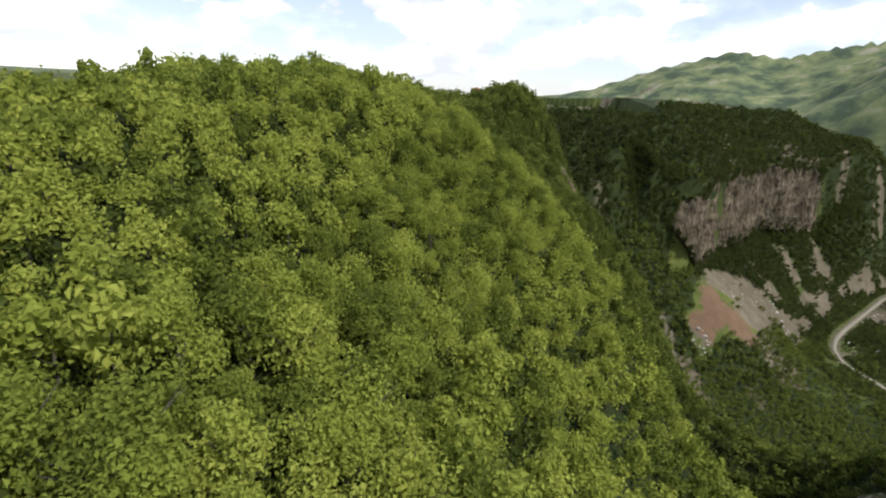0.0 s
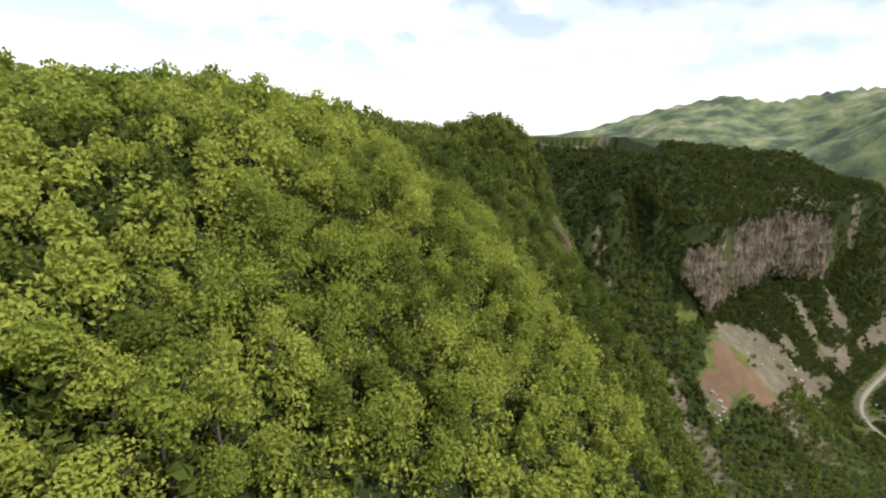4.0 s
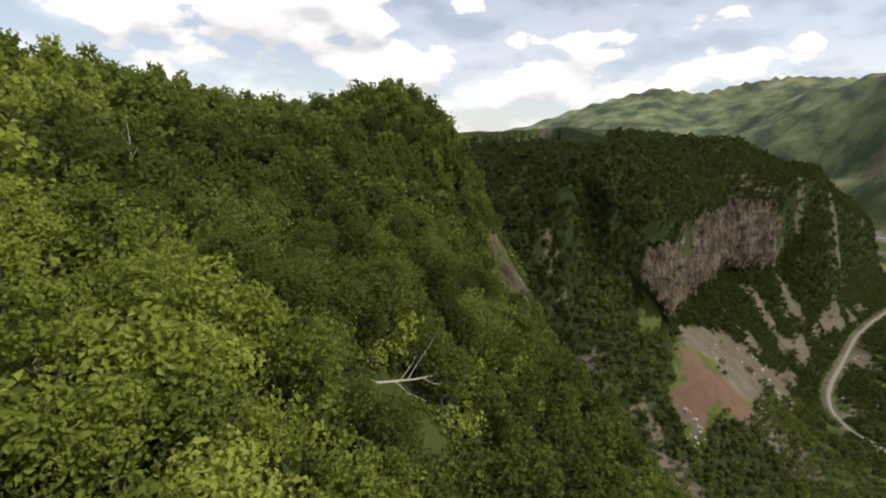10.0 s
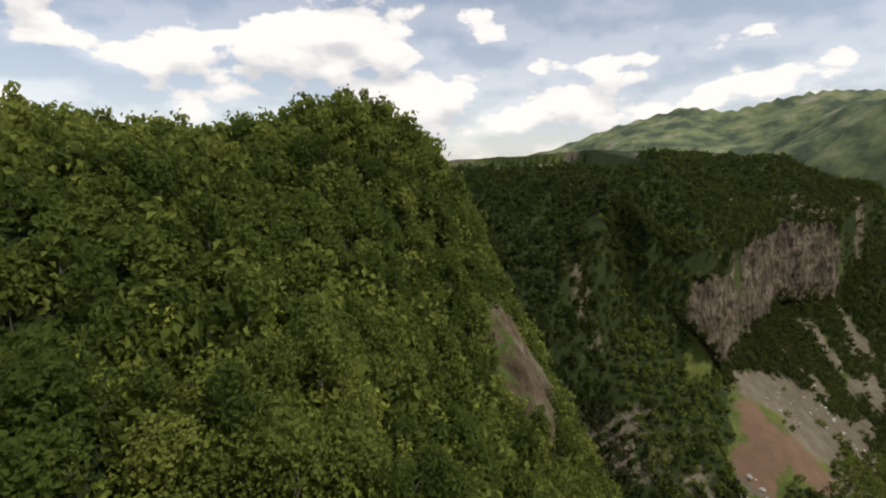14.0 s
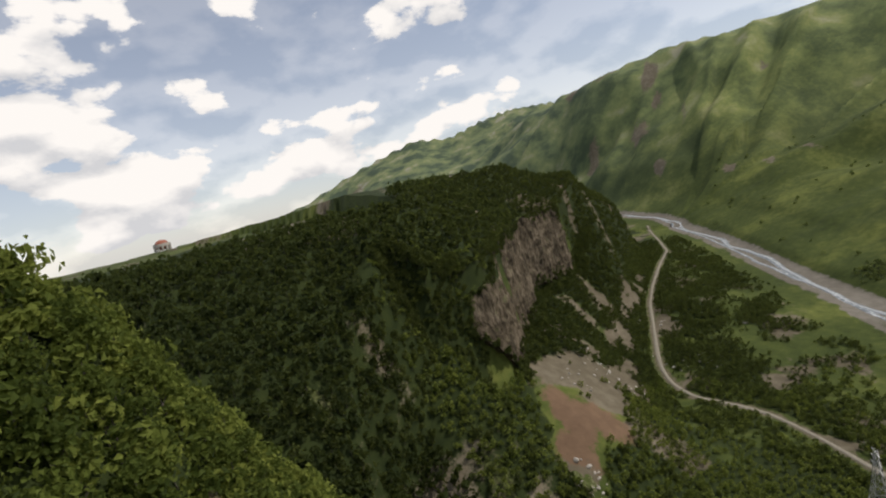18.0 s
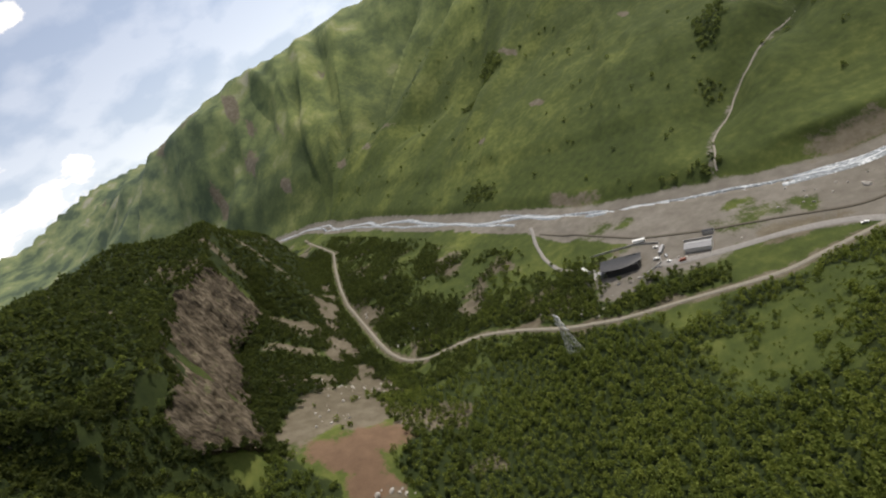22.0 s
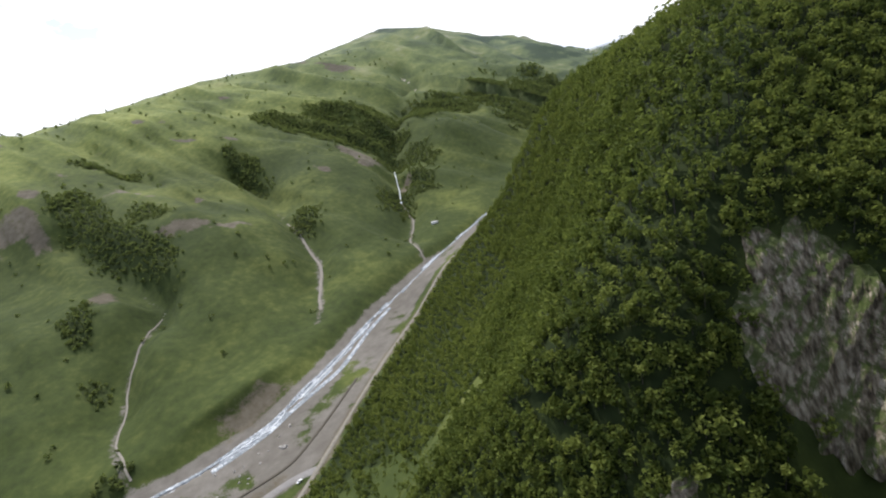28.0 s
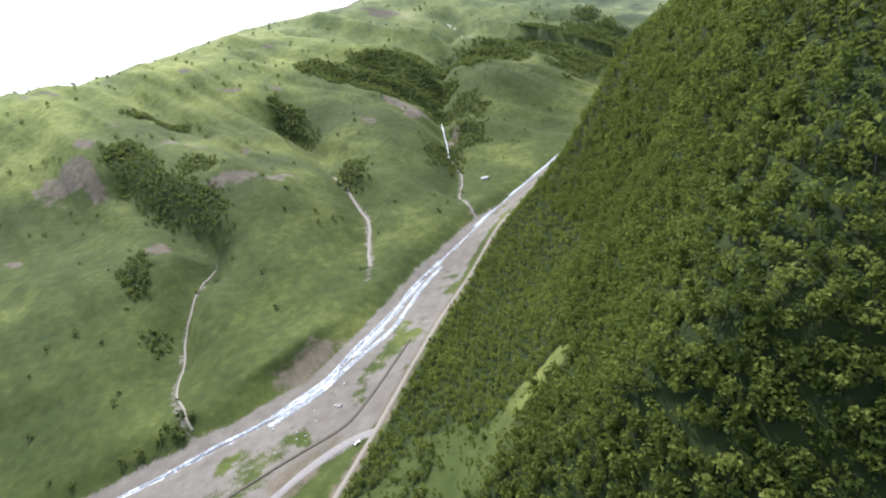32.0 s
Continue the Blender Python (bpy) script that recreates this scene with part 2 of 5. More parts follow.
LAND = land_material()
CLIFF = rock_material("cliff rock", (0.026, 0.022, 0.015), (0.082, 0.066, 0.047), (0.190, 0.158, 0.118))
CRAG = rock_material("grey crag rock", (0.055, 0.044, 0.030), (0.205, 0.170, 0.125), (0.48, 0.42, 0.335), 0.3, 0.85)
NOSE = rock_material("rusty grey rock", (0.05, 0.035, 0.022), (0.105, 0.080, 0.055), (0.185, 0.158, 0.118), 0.4)
WATER = water_material()
FOAM = simple("white water", (0.40, 0.43, 0.45), (0.74, 0.76, 0.78), 2.6, 0.5)
STONE = simple("pale stone", (0.26, 0.24, 0.215), (0.44, 0.42, 0.385), 0.8, 0.92)
TRACK = simple("dry stream stones", (0.17, 0.15, 0.125), (0.30, 0.275, 0.235), 1.5, 0.95)
DITCH = simple("dark earth bank", (0.06, 0.055, 0.042), (0.12, 0.105, 0.08), 1.5, 0.95)
DIRT = simple("pale bare earth", (0.42, 0.36, 0.28), (0.58, 0.52, 0.43), 3.0, 0.95)
ROOF_BLACK = simple("charcoal sheet roof", (0.022, 0.023, 0.027), (0.04, 0.041, 0.046), 1.5, 0.45, 0.0, 0.05)
ROOF_GREY = simple("grey sheet roof", (0.26, 0.26, 0.27), (0.36, 0.36, 0.37), 1.2, 0.5, 0.0, 0.05)
WALL = simple("pale render", (0.46, 0.45, 0.43), (0.6, 0.59, 0.57), 1.5, 0.85, 0.0, 0.08)
TRACK_GREY = simple("grey gravel track", (0.17, 0.16, 0.15), (0.27, 0.26, 0.245), 2.0, 0.95)
CONCRETE = simple("concrete", (0.30, 0.295, 0.285), (0.42, 0.415, 0.40), 2.0, 0.9, 0.0, 0.1)
WHITE = simple("white paint", (0.72, 0.72, 0.71), (0.82, 0.82, 0.81), 1.0, 0.4, 0.0, 0.02)
GLASS_DARK = simple("dark glazing", (0.02, 0.024, 0.03), (0.035, 0.04, 0.048), 1.0, 0.12, 0.0, 0.0, 0.6)
RUBBER = simple("tyre rubber", (0.015, 0.015, 0.015), (0.03, 0.03, 0.03), 0.2, 0.9)
STEEL = simple("galvanised steel", (0.36, 0.37, 0.38), (0.5, 0.51, 0.52), 0.6, 0.5, 0.6, 0.03)
SILVER = simple("silver car paint", (0.42, 0.43, 0.44), (0.5, 0.51, 0.52), 0.6, 0.3, 0.3, 0.0)
RUST = simple("red-brown paint", (0.22, 0.07, 0.045), (0.3, 0.11, 0.07), 0.6, 0.6, 0.0, 0.03)
# near hilltop leaves, their sunlight put into this brighter tone
LEAF_SUN = foliage("leaves", (0.120, 0.158, 0.032), (0.268, 0.318, 0.058), (0.400, 0.438, 0.092))
# green leaves; on the knoll this darker tone holds the cloud shade
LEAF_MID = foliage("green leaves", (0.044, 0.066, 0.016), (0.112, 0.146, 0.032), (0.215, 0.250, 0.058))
# cliff hill leaves: the cloud shadow over them is put into the colour
LEAF_CLOUD_SHADE = foliage("cloud-shaded leaves", (0.022, 0.033, 0.012), (0.042, 0.057, 0.019), (0.082, 0.100, 0.030))
LEAF_VALE = foliage("valley scrub leaves", (0.030, 0.046, 0.016), (0.064, 0.086, 0.026), (0.120, 0.145, 0.042))
LEAF_SHRUB = foliage("mountain shrub leaves", (0.040, 0.060, 0.022), (0.080, 0.108, 0.038), (0.140, 0.170, 0.060))
DEADWOOD = simple("bleached wood", (0.30, 0.27, 0.23), (0.52, 0.49, 0.44), 0.5, 0.85)
BARK = simple("bark", (0.045, 0.038, 0.03), (0.11, 0.10, 0.085), 0.4, 0.9)
ROAD_MAT = simple("gravel road", (0.165, 0.150, 0.120), (0.27, 0.25, 0.205), 2.0, 0.95)

# ---- the shape of the land ----
RIVER = np.array([(1560, 2601), (1500, 1500), (1296, 1000), (1080, 740), (960, 615), (820, 474), (692, 337), (602, 240), (545, 150), (508, 88), (488, 35), (486, -50), (500, -170), (494, -309), (462, -465), (425, -650), (400, -950), (330, -1500), (150, -2200), (-300, -4400)], float)
ROAD = np.array([(1180, 960), (1035, 835), (955, 767), (850, 718), (731, 656), (650, 608), (565, 547), (510, 508), (478, 483), (453, 456), (441, 427), (444, 395), (447, 367), (432, 325), (413, 288), (398, 245), (393, 188), (384, 130), (397, 65), (414, -5), (430, -80), (436, -130), (437, -230), (442, -340), (445, -432), (410, -640)], float)
RIM = np.array([(-1500, 700), (-500, 560), (-150, 520), (60, 504), (172, 512), (215, 464), (263, 468), (349, 541), (427, 612), (532, 645), (627, 696), (760, 795), (930, 880), (1010, 1000), (800, 1500)], float)


def along(line, x, y):
    """Distance to a plan line, its side (positive to the right of its run) and the run length at the foot."""
    best = np.full(np.shape(x), 1e9)
    side = np.zeros(np.shape(x))
    run = np.zeros(np.shape(x))
    total = 0.0
    for (ax, ay), (bx, by) in zip(line[:-1], line[1:]):
        dx, dy = bx - ax, by - ay
        size = math.hypot(dx, dy)
        k = np.clip(((x - ax) * dx + (y - ay) * dy) / size ** 2, 0, 1)
        px, py = x - ax - k * dx, y - ay - k * dy
        d = np.hypot(px, py)
        near = d < best
        best = np.where(near, d, best)
        side = np.where(near, np.sign(px * dy - py * dx), side)
        run = np.where(near, total + k * size, run)
        total += size
    return best, side, run


def hump(x, y, cx, cy, rx, ry, turn=0.0):
    c, s = math.cos(turn), math.sin(turn)
    u, v = ((x - cx) * c + (y - cy) * s) / rx, (-(x - cx) * s + (y - cy) * c) / ry
    return np.exp(-0.5 * (u * u + v * v))


def waves(x, y, size, seed, octaves=4, gain=0.5):
    """Smooth value noise on the plan, about -1 to 1."""
    out, amp, total = 0.0, 1.0, 0.0
    for o in range(octaves):
        u, v = np.asarray(x) / size + 17.3 * seed + 5.1 * o, np.asarray(y) / size - 9.7 * seed + 3.3 * o
        iu, iv = np.floor(u), np.floor(v)
        fu, fv = u - iu, v - iv
        fu, fv = fu * fu * (3 - 2 * fu), fv * fv * (3 - 2 * fv)

        def cell(a, b):
            q = np.sin(a * 127.1 + b * 311.7 + seed * 74.7) * 43758.5453
            return q - np.floor(q)
        n = (cell(iu, iv) * (1 - fu) + cell(iu + 1, iv) * fu) * (1 - fv) + (cell(iu, iv + 1) * (1 - fu) + cell(iu + 1, iv + 1) * fu) * fv
        out = out + amp * (2 * n - 1)
        total += amp
        amp *= gain
        size /= 2.03
    return out / total


def soft_max(a, b, k=9.0):
    m = np.maximum(a, b)
    return m + k * np.log(np.exp((a - m) / k) + np.exp((b - m) / k))


def ramp(v, xs, ys):
    return np.interp(v, xs, ys)


HILL_Y = (-1200, -450, -228, -85, 30, 110, 180, 240, 330)
HILL_X = (140, 153, 131, 29, 12, 12, -50, -64, -68)


SHOULDERS = ((-50, 105, 34, 2.0), (-52, 160, 34, 1.2), (-18, 150, 30, -1.2), (-30, 208, 30, 2.4), (0, 225, 26, 0.2), (20, 245, 22, 1.8), (36, 249, 18, 2.0), (52, 251, 16, 4.0), (63, 246, 15, -3.0), (70, 258, 14, 5.2), (76, 176, 20, 10.8))


def near_hill(x, y):
    """The wooded hill on whose flank the flight begins."""
    u = x - ramp(y, HILL_Y, HILL_X)
    h = ramp(u, (-900, -250, -60, 0, 55, 120, 140, 158, 185, 215, 290, 372, 450), (150, 242, 250, 243, 219, 203, 190, 173, 140, 98, 36, 8, 2))
    for cx, cy, r, rise in ((15, 238, 55, 36), (-8, 130, 63, 11.5), (61, 44, 45, -54), (173, -57, 95, 40), (98, 134, 26, -48), (-65, 225, 63, 2), (45, 252, 17, 23), (134, 210, 50, -25), (70, 199, 15, -13), (111, 112, 32, -48)) + SHOULDERS:
        h = h + rise * hump(x, y, cx, cy, r, r)
    # the nose: a steep fall to the ravine in the north
    fall = np.clip(y - 282 - 7 * np.sin(x / 23.0) + 0.03 * x, 0, 1e9)
    return h - ramp(fall, (0, 12, 40, 90, 200, 600), (0, 12, 62, 106, 165, 260))


RIM_RUN = np.concatenate([[0], np.cumsum(np.hypot(*np.diff(RIM, axis=0).T))])


def far_hill(x, y):
    """The plateau with the cliff, beyond the ravine."""
    d, side, run = along(RIM, x, y)
    d = d * np.where(side < 0, -1, 1)
    c = RIM_RUN
    cliff = ramp(run, (c[5] - 25, c[5] + 15, c[9] + 10, c[10] + 10), (0, 1, 1, 0))
    wood = ramp(d, (-600, -140, -50, 0, 60, 150, 230, 330), (242, 244, 238, 226, 186, 100, 44, 0))
    rock = ramp(d, (-600, -140, -60, 0, 4, 9, 60, 120, 170, 300), (246, 262, 250, 197, 186, 96, 66, 20, 6, -20))
    tail = ramp(run, (c[9], c[10] + 20), (0, 1))
    steep = ramp(d, (-600, -140, -50, 0, 25, 60, 90, 115), (200, 215, 224, 226, 196, 100, 40, 0))
    wood = wood * (1 - tail) + steep * tail
    drop = ramp(run, (c[5], c[8], c[10], c[11], c[12], c[13]), (-4, -2, 5, 42, 92, 220))
    return wood * (1 - cliff) + rock * cliff - drop


RIDGE = np.array([(2900, 3000), (2250, 2150), (2080, 1620), (2138, 1370), (2235, 1184), (2260, 842), (2189, 469), (1960, 170), (1850, -80), (1775, -370), (1734, -590), (1727, -978), (1669, -1484), (1546, -1955), (1397, -2158), (1224, -2352), (1156, -2594), (904, -2880), (575, -2940)], float)
CREST = (560, 520, 560, 582, 560, 556, 496, 445, 405, 385, 400, 452, 468, 552, 505, 420, 318, 185, 95)
RIDGE_RUN = np.concatenate([[0], np.cumsum(np.hypot(*np.diff(RIDGE, axis=0).T))])
RANGE = np.array([(300, 4150), (892, 4083), (1229, 3995), (1687, 3824), (2120, 3599), (2354, 3447), (2577, 3279), (2788, 3095), (3033, 2846), (3500, 2300)], float)
SNOWS = np.array([(-300, -4200), (250, -4250), (600, -4200), (900, -4150), (1200, -4050), (1600, -3900)], float)
SNOWS_TOP = (90, 130, 190, 270, 350, 345)
SNOWS_RUN = np.concatenate([[0], np.cumsum(np.hypot(*np.diff(SNOWS, axis=0).T))])
RANGE_TOP = (230, 240, 310, 490, 625, 580, 650, 685, 655, 560)
RANGE_RUN = np.concatenate([[0], np.cumsum(np.hypot(*np.diff(RANGE, axis=0).T))])
GULLIES = (((556, 118), (563, 114), (620, 94), (702, 31), (774, -71), (920, -95), (1042, -108)), ((560, -120), (580, -148), (669, -255), (798, -334), (961, -428), (1024, -437)), ((519, -311), (590, -386), (635, -476), (698, -539), (777, -661), (880, -860), (1028, -1176), (1090, -1367), (1168, -1417)))


def mountain(x, y, east):
    """The long grassy mountain across the river."""
    d, side, run = along(RIDGE, x, y)
    f = np.clip(east, 0, None) / (np.clip(east, 0, None) + d + 1e-6)
    h = ramp(run, RIDGE_RUN, CREST) * ramp(f, (0, 0.02, 0.035, 0.1, 0.22, 0.46, 0.8, 1), (0, 0.0, 0.024, 0.075, 0.24, 0.47, 0.84, 1))
    fold = 1.1 - 2.2 * np.abs(waves(run * 0.9, f * 240, 330, 3, 3)) - 0.9 * np.abs(waves(run, f * 260, 120, 4, 3)) + 0.25 * waves(run, f * 300, 45, 7, 3)
    h = h + 40 * fold * np.clip(f * 5, 0, 1) * np.clip((1 - f) * 5, 0.15, 1)
    ribs = 0.5 - np.abs(waves(run + 90 * waves(x, y, 260, 8, 2), f * 90, 105, 9, 3)) * 2.0
    h = h + (9 * ribs + 5 * np.abs(waves(run, f * 60, 34, 12, 2))) * np.clip((f - 0.1) * 5, 0, 1) * np.clip((1 - f) * 8, 0.1, 1)
    spur = 0.5 - np.abs(waves(run + 170 * waves(x, y, 520, 18, 2), f * 210, 390, 19, 3)) * 2.0
    h = h + 135 * spur * np.clip((f - 0.12) * 4, 0, 1) * np.clip((1 - f) * 5, 0, 1) * np.clip((4000 - run) / 600, 0.3, 1)
    for g in GULLIES:
        gd = along(np.array(g, float), x, y)[0]
        h = h - 24 * np.exp(-((gd / 26.0) ** 2)) * np.clip(f * 9 - 0.3, 0, 1) - 26 * np.exp(-((gd / 85.0) ** 2)) * np.clip(f * 7 - 0.3, 0, 1)
    return h


def height(x, y):
    x, y = np.asarray(x, float), np.asarray(y, float)
    d, side, run = along(RIVER, x, y)
    east = d * np.where(side < 0, 1, -1)
    bank = ramp(east, (-12, 0, 12, 30, 36), (0, -1, 0, 1.2, 2))
    low = bank + ramp(-east, (0, 25, 60, 200, 400), (0, 1, 2.5, 9, 14))
    cut = 9 * np.exp(-(((run - 2920) / 55) ** 4)) * np.clip((east - 44) / 7, 0, 1) * np.clip((95 - east) / 45, 0, 1)
    land = np.where(east > 0, bank + mountain(x, y, east) + cut, low)
    hills = soft_max(near_hill(x, y), far_hill(x, y), 6.0)
    bench = np.clip((along(ROAD, x, y)[0] - 6) / 80, 0, 1) ** 0.8
    hills = hills * np.where(y > 430, bench, np.where(y > 390, bench + (1 - bench) * (430 - y) / 40, 1.0))
    rough = 2.4 * waves(x, y, 45, 1, 4)
    hills = hills + rough * np.clip(hills / 40, 0, 1)
    land = np.where(east > 0, land + 4 * waves(x, y, 90, 5, 4) * np.clip((east - 50) / 200, 0, 1), soft_max(land, hills, 4.0))
    # distant ranges
    d, side, run = along(RANGE, x, y)
    top = ramp(run, RANGE_RUN, RANGE_TOP) * (1 - np.clip(d / 1500, 0, 1) ** 0.8) + 50 * waves(x, y, 420, 6, 5) * np.clip((1700 - d) / 800, 0, 1) * np.clip(d / 200, 0.1, 1)
    d, side, run = along(SNOWS, x, y)
    crags = np.abs(waves(x, y, 380, 16, 5))
    top = np.maximum(top, (ramp(run, SNOWS_RUN, SNOWS_TOP) - 130 * crags) * (1 - np.clip(d / 1300, 0, 1) ** 0.8))
    return np.where(np.hypot(x, y) > 1500, soft_max(land, top, 12.0), land)

# ---- building aids ----
def mesh_from(name, verts, faces, mats, smooth=False, index=None, tint=None):
    """A mesh from an array of places and one array of four-cornered faces."""
    me = bpy.data.meshes.new(name)
    verts, faces = np.asarray(verts, np.float32), np.asarray(faces, np.int32)
    me.vertices.add(len(verts))
    me.vertices.foreach_set("co", verts.ravel())
    me.loops.add(faces.size)
    me.loops.foreach_set("vertex_index", faces.ravel())
    me.polygons.add(len(faces))
    me.polygons.foreach_set("loop_start", np.arange(0, faces.size, faces.shape[1], dtype=np.int32))
    me.polygons.foreach_set("use_smooth", np.full(len(faces), smooth))
    if index is not None:
        me.polygons.foreach_set("material_index", np.asarray(index, np.int32))
    for m in mats:
        me.materials.append(m)
    if tint is not None:
        me.attributes.new("tint", "FLOAT", "POINT").data.foreach_set("value", np.asarray(tint, np.float32))
    me.update(calc_edges=True)
    return me


def part(name, bm, mat, parent=None, label="", smooth=False):
    """Links a bmesh as one mesh object under a thing or a part."""
    me = bpy.data.meshes.new(name)
    bm.to_mesh(me)
    bm.free()
    me.materials.append(mat)
    for p in me.polygons:
        p.use_smooth = smooth
    ob = new(name, me)
    ob.parent = parent
    if label:
        tagged(ob, label)
    return ob


# ---- the ground: one sheet to the horizon ----
def axis(lo, hi, step, far, grow=1.075):
    mid = list(np.arange(lo, hi + 0.1, step))
    up, down, s = [hi], [lo], step
    while up[-1] < far:
        s *= grow
        up.append(up[-1] + s)
        down.append(down[-1] - s)
    return np.array(down[:0:-1] + mid + up[1:])


def shape(x, lo, hi, soft):
    return np.clip((x - lo) / soft + 0.5, 0, 1) * np.clip((hi - x) / soft + 0.5, 0, 1)


def spots(x, y, rows):
    out = np.zeros(np.shape(x))
    for cx, cy, rx, ry, turn in rows:
        out = np.maximum(out, hump(x, y, cx, cy, rx, ry, turn))
    return out


SCREE = ((322, 462, 30, 17, 0.2), (362, 464, 30, 20, 0.0), (340, 440, 26, 16, 0.3), (390, 470, 20, 22, 0.3), (602, 608, 16, 6, 0.7), (566, 588, 15, 5, 0.7), (488, 549, 26, 7, 0.6), (500, 537, 16, 6, 0.6), (583, 540, 13, 13, 0.7), (408, 510, 26, 7, 0.5), (575, 533, 20, 9, 0.7), (640, 622, 18, 5, 0.6), (420, 478, 20, 12, 0.9), (455, 505, 18, 9, 0.7), (690, 655, 20, 8, 0.5), (404, 268, 6, 14, 0.3), (434, 318, 5, 16, 0.2), (505, 385, 14, 10, 0.3), (250, 388, 14, 9, 0.2), (748, 690, 26, 7, 0.6), (701, 715, 16, 14, 0.6), (631, 625, 22, 8, 0.7), (600, 556, 20, 9, 0.7), (546, 612, 14, 18, 0.5), (516, 555, 22, 8, 0.8), (473, 575, 12, 20, 0.4), (425, 490, 18, 12, 0.5))
SOIL = ((281, 420, 13, 22, -0.5), (300, 408, 16, 12, 0.2), (262, 404, 10, 8, 0))
YARD = ((465, 205, 26, 40, 0.0), (452, 168, 20, 24, 0.0), (436, 236, 10, 14, 0.0))
MEADOW = ((318, 150, 40, 46, 0.2), (300, 95, 44, 36, 0.2), (345, 110, 26, 44, 0.0), (318, 186, 24, 24, 0.2), (330, 326, 24, 17, 0.3), (272, 56, 26, 20, 0.4))
# first five rows: V-shaped gully, its shade drawn as woods beside real ones
SHRUBS_SHADE = ((1090, -165, 40, 26, -0.3), (1010, -140, 50, 26, -0.2), (925, -125, 55, 24, 0.1), (920, -185, 34, 22, 0.2), (840, -125, 42, 20, -0.3), (1010, -465, 46, 20, -0.3), (755, -335, 20, 34, 0.5), (1090, -690, 60, 34, 0.2), (975, -715, 66, 40, 0.0), (880, -770, 60, 40, 0.2), (770, -700, 50, 40, 0.4), (695, -520, 24, 44, 0.5), (670, -585, 26, 34, 0.6), (842, -1030, 90, 60, 0.3), (760, -1230, 80, 110, 0.3), (640, -1300, 70, 130, 0.2), (600, -1100, 50, 80, 0.2), (900, -900, 80, 60, 0.2), (1010, -800, 50, 40, 0.4), (800, 12, 34, 12, -0.5), (1275, 360, 26, 44, -0.4), (1350, 330, 20, 16, 0.5), (820, 390, 26, 16, 0.5), (570, 125, 10, 18, 0.0), (575, 150, 18, 8, 0.8), (700, 60, 16, 9, -0.4), (1190, -300, 40, 14, 0.3))
SCARS = ((1041, -238, 13, 9, 0.3), (990, -238, 8, 5, 0.4), (837, -181, 12, 26, -0.6), (958, -299, 10, 5, 0.0), (1100, -525, 12, 6, 0.2), (1164, -463, 22, 5, 0.4), (1168, -146, 16, 12, 0.2), (840, -507, 16, 8, -0.3), (805, -600, 14, 10, 0.2), (710, -585, 14, 18, 0.4), (792, -224, 8, 20, -0.5), (1312, -465, 14, 7, 0.4), (1277, -498, 10, 6, 0.4), (1344, -749, 14, 8, 0.2), (842, -42, 26, 12, -0.4), (1281, 276, 26, 8, 0.7), (1300, 328, 20, 8, 0.7), (1450, 680, 34, 11, 0.9), (1440, 765, 26, 12, 0.7), (1430, 855, 24, 13, 0.6), (1740, 1310, 50, 26, 0.6), (2000, 1400, 60, 30, 0.4), (1520, 1115, 34, 16, 0.6), (1714, 1529, 44, 20, 0.4), (965, 250, 16, 6, 0.5), (985, 372, 14, 6, 0.4), (1040, 60, 16, 6, 0.2), (1890, 1320, 34, 16, 0.5))


def woods_and_shade(x, y):
    """Dark woods in the mountain's hollows and shade drawn as woods, 0 to 1."""
    return np.clip(2.2 * spots(x, y, SHRUBS_SHADE) - 0.42 + 1.0 * waves(x, y, 36, 33, 4), 0, 1) * (spots(x, y, SHRUBS_SHADE) > 0.06)


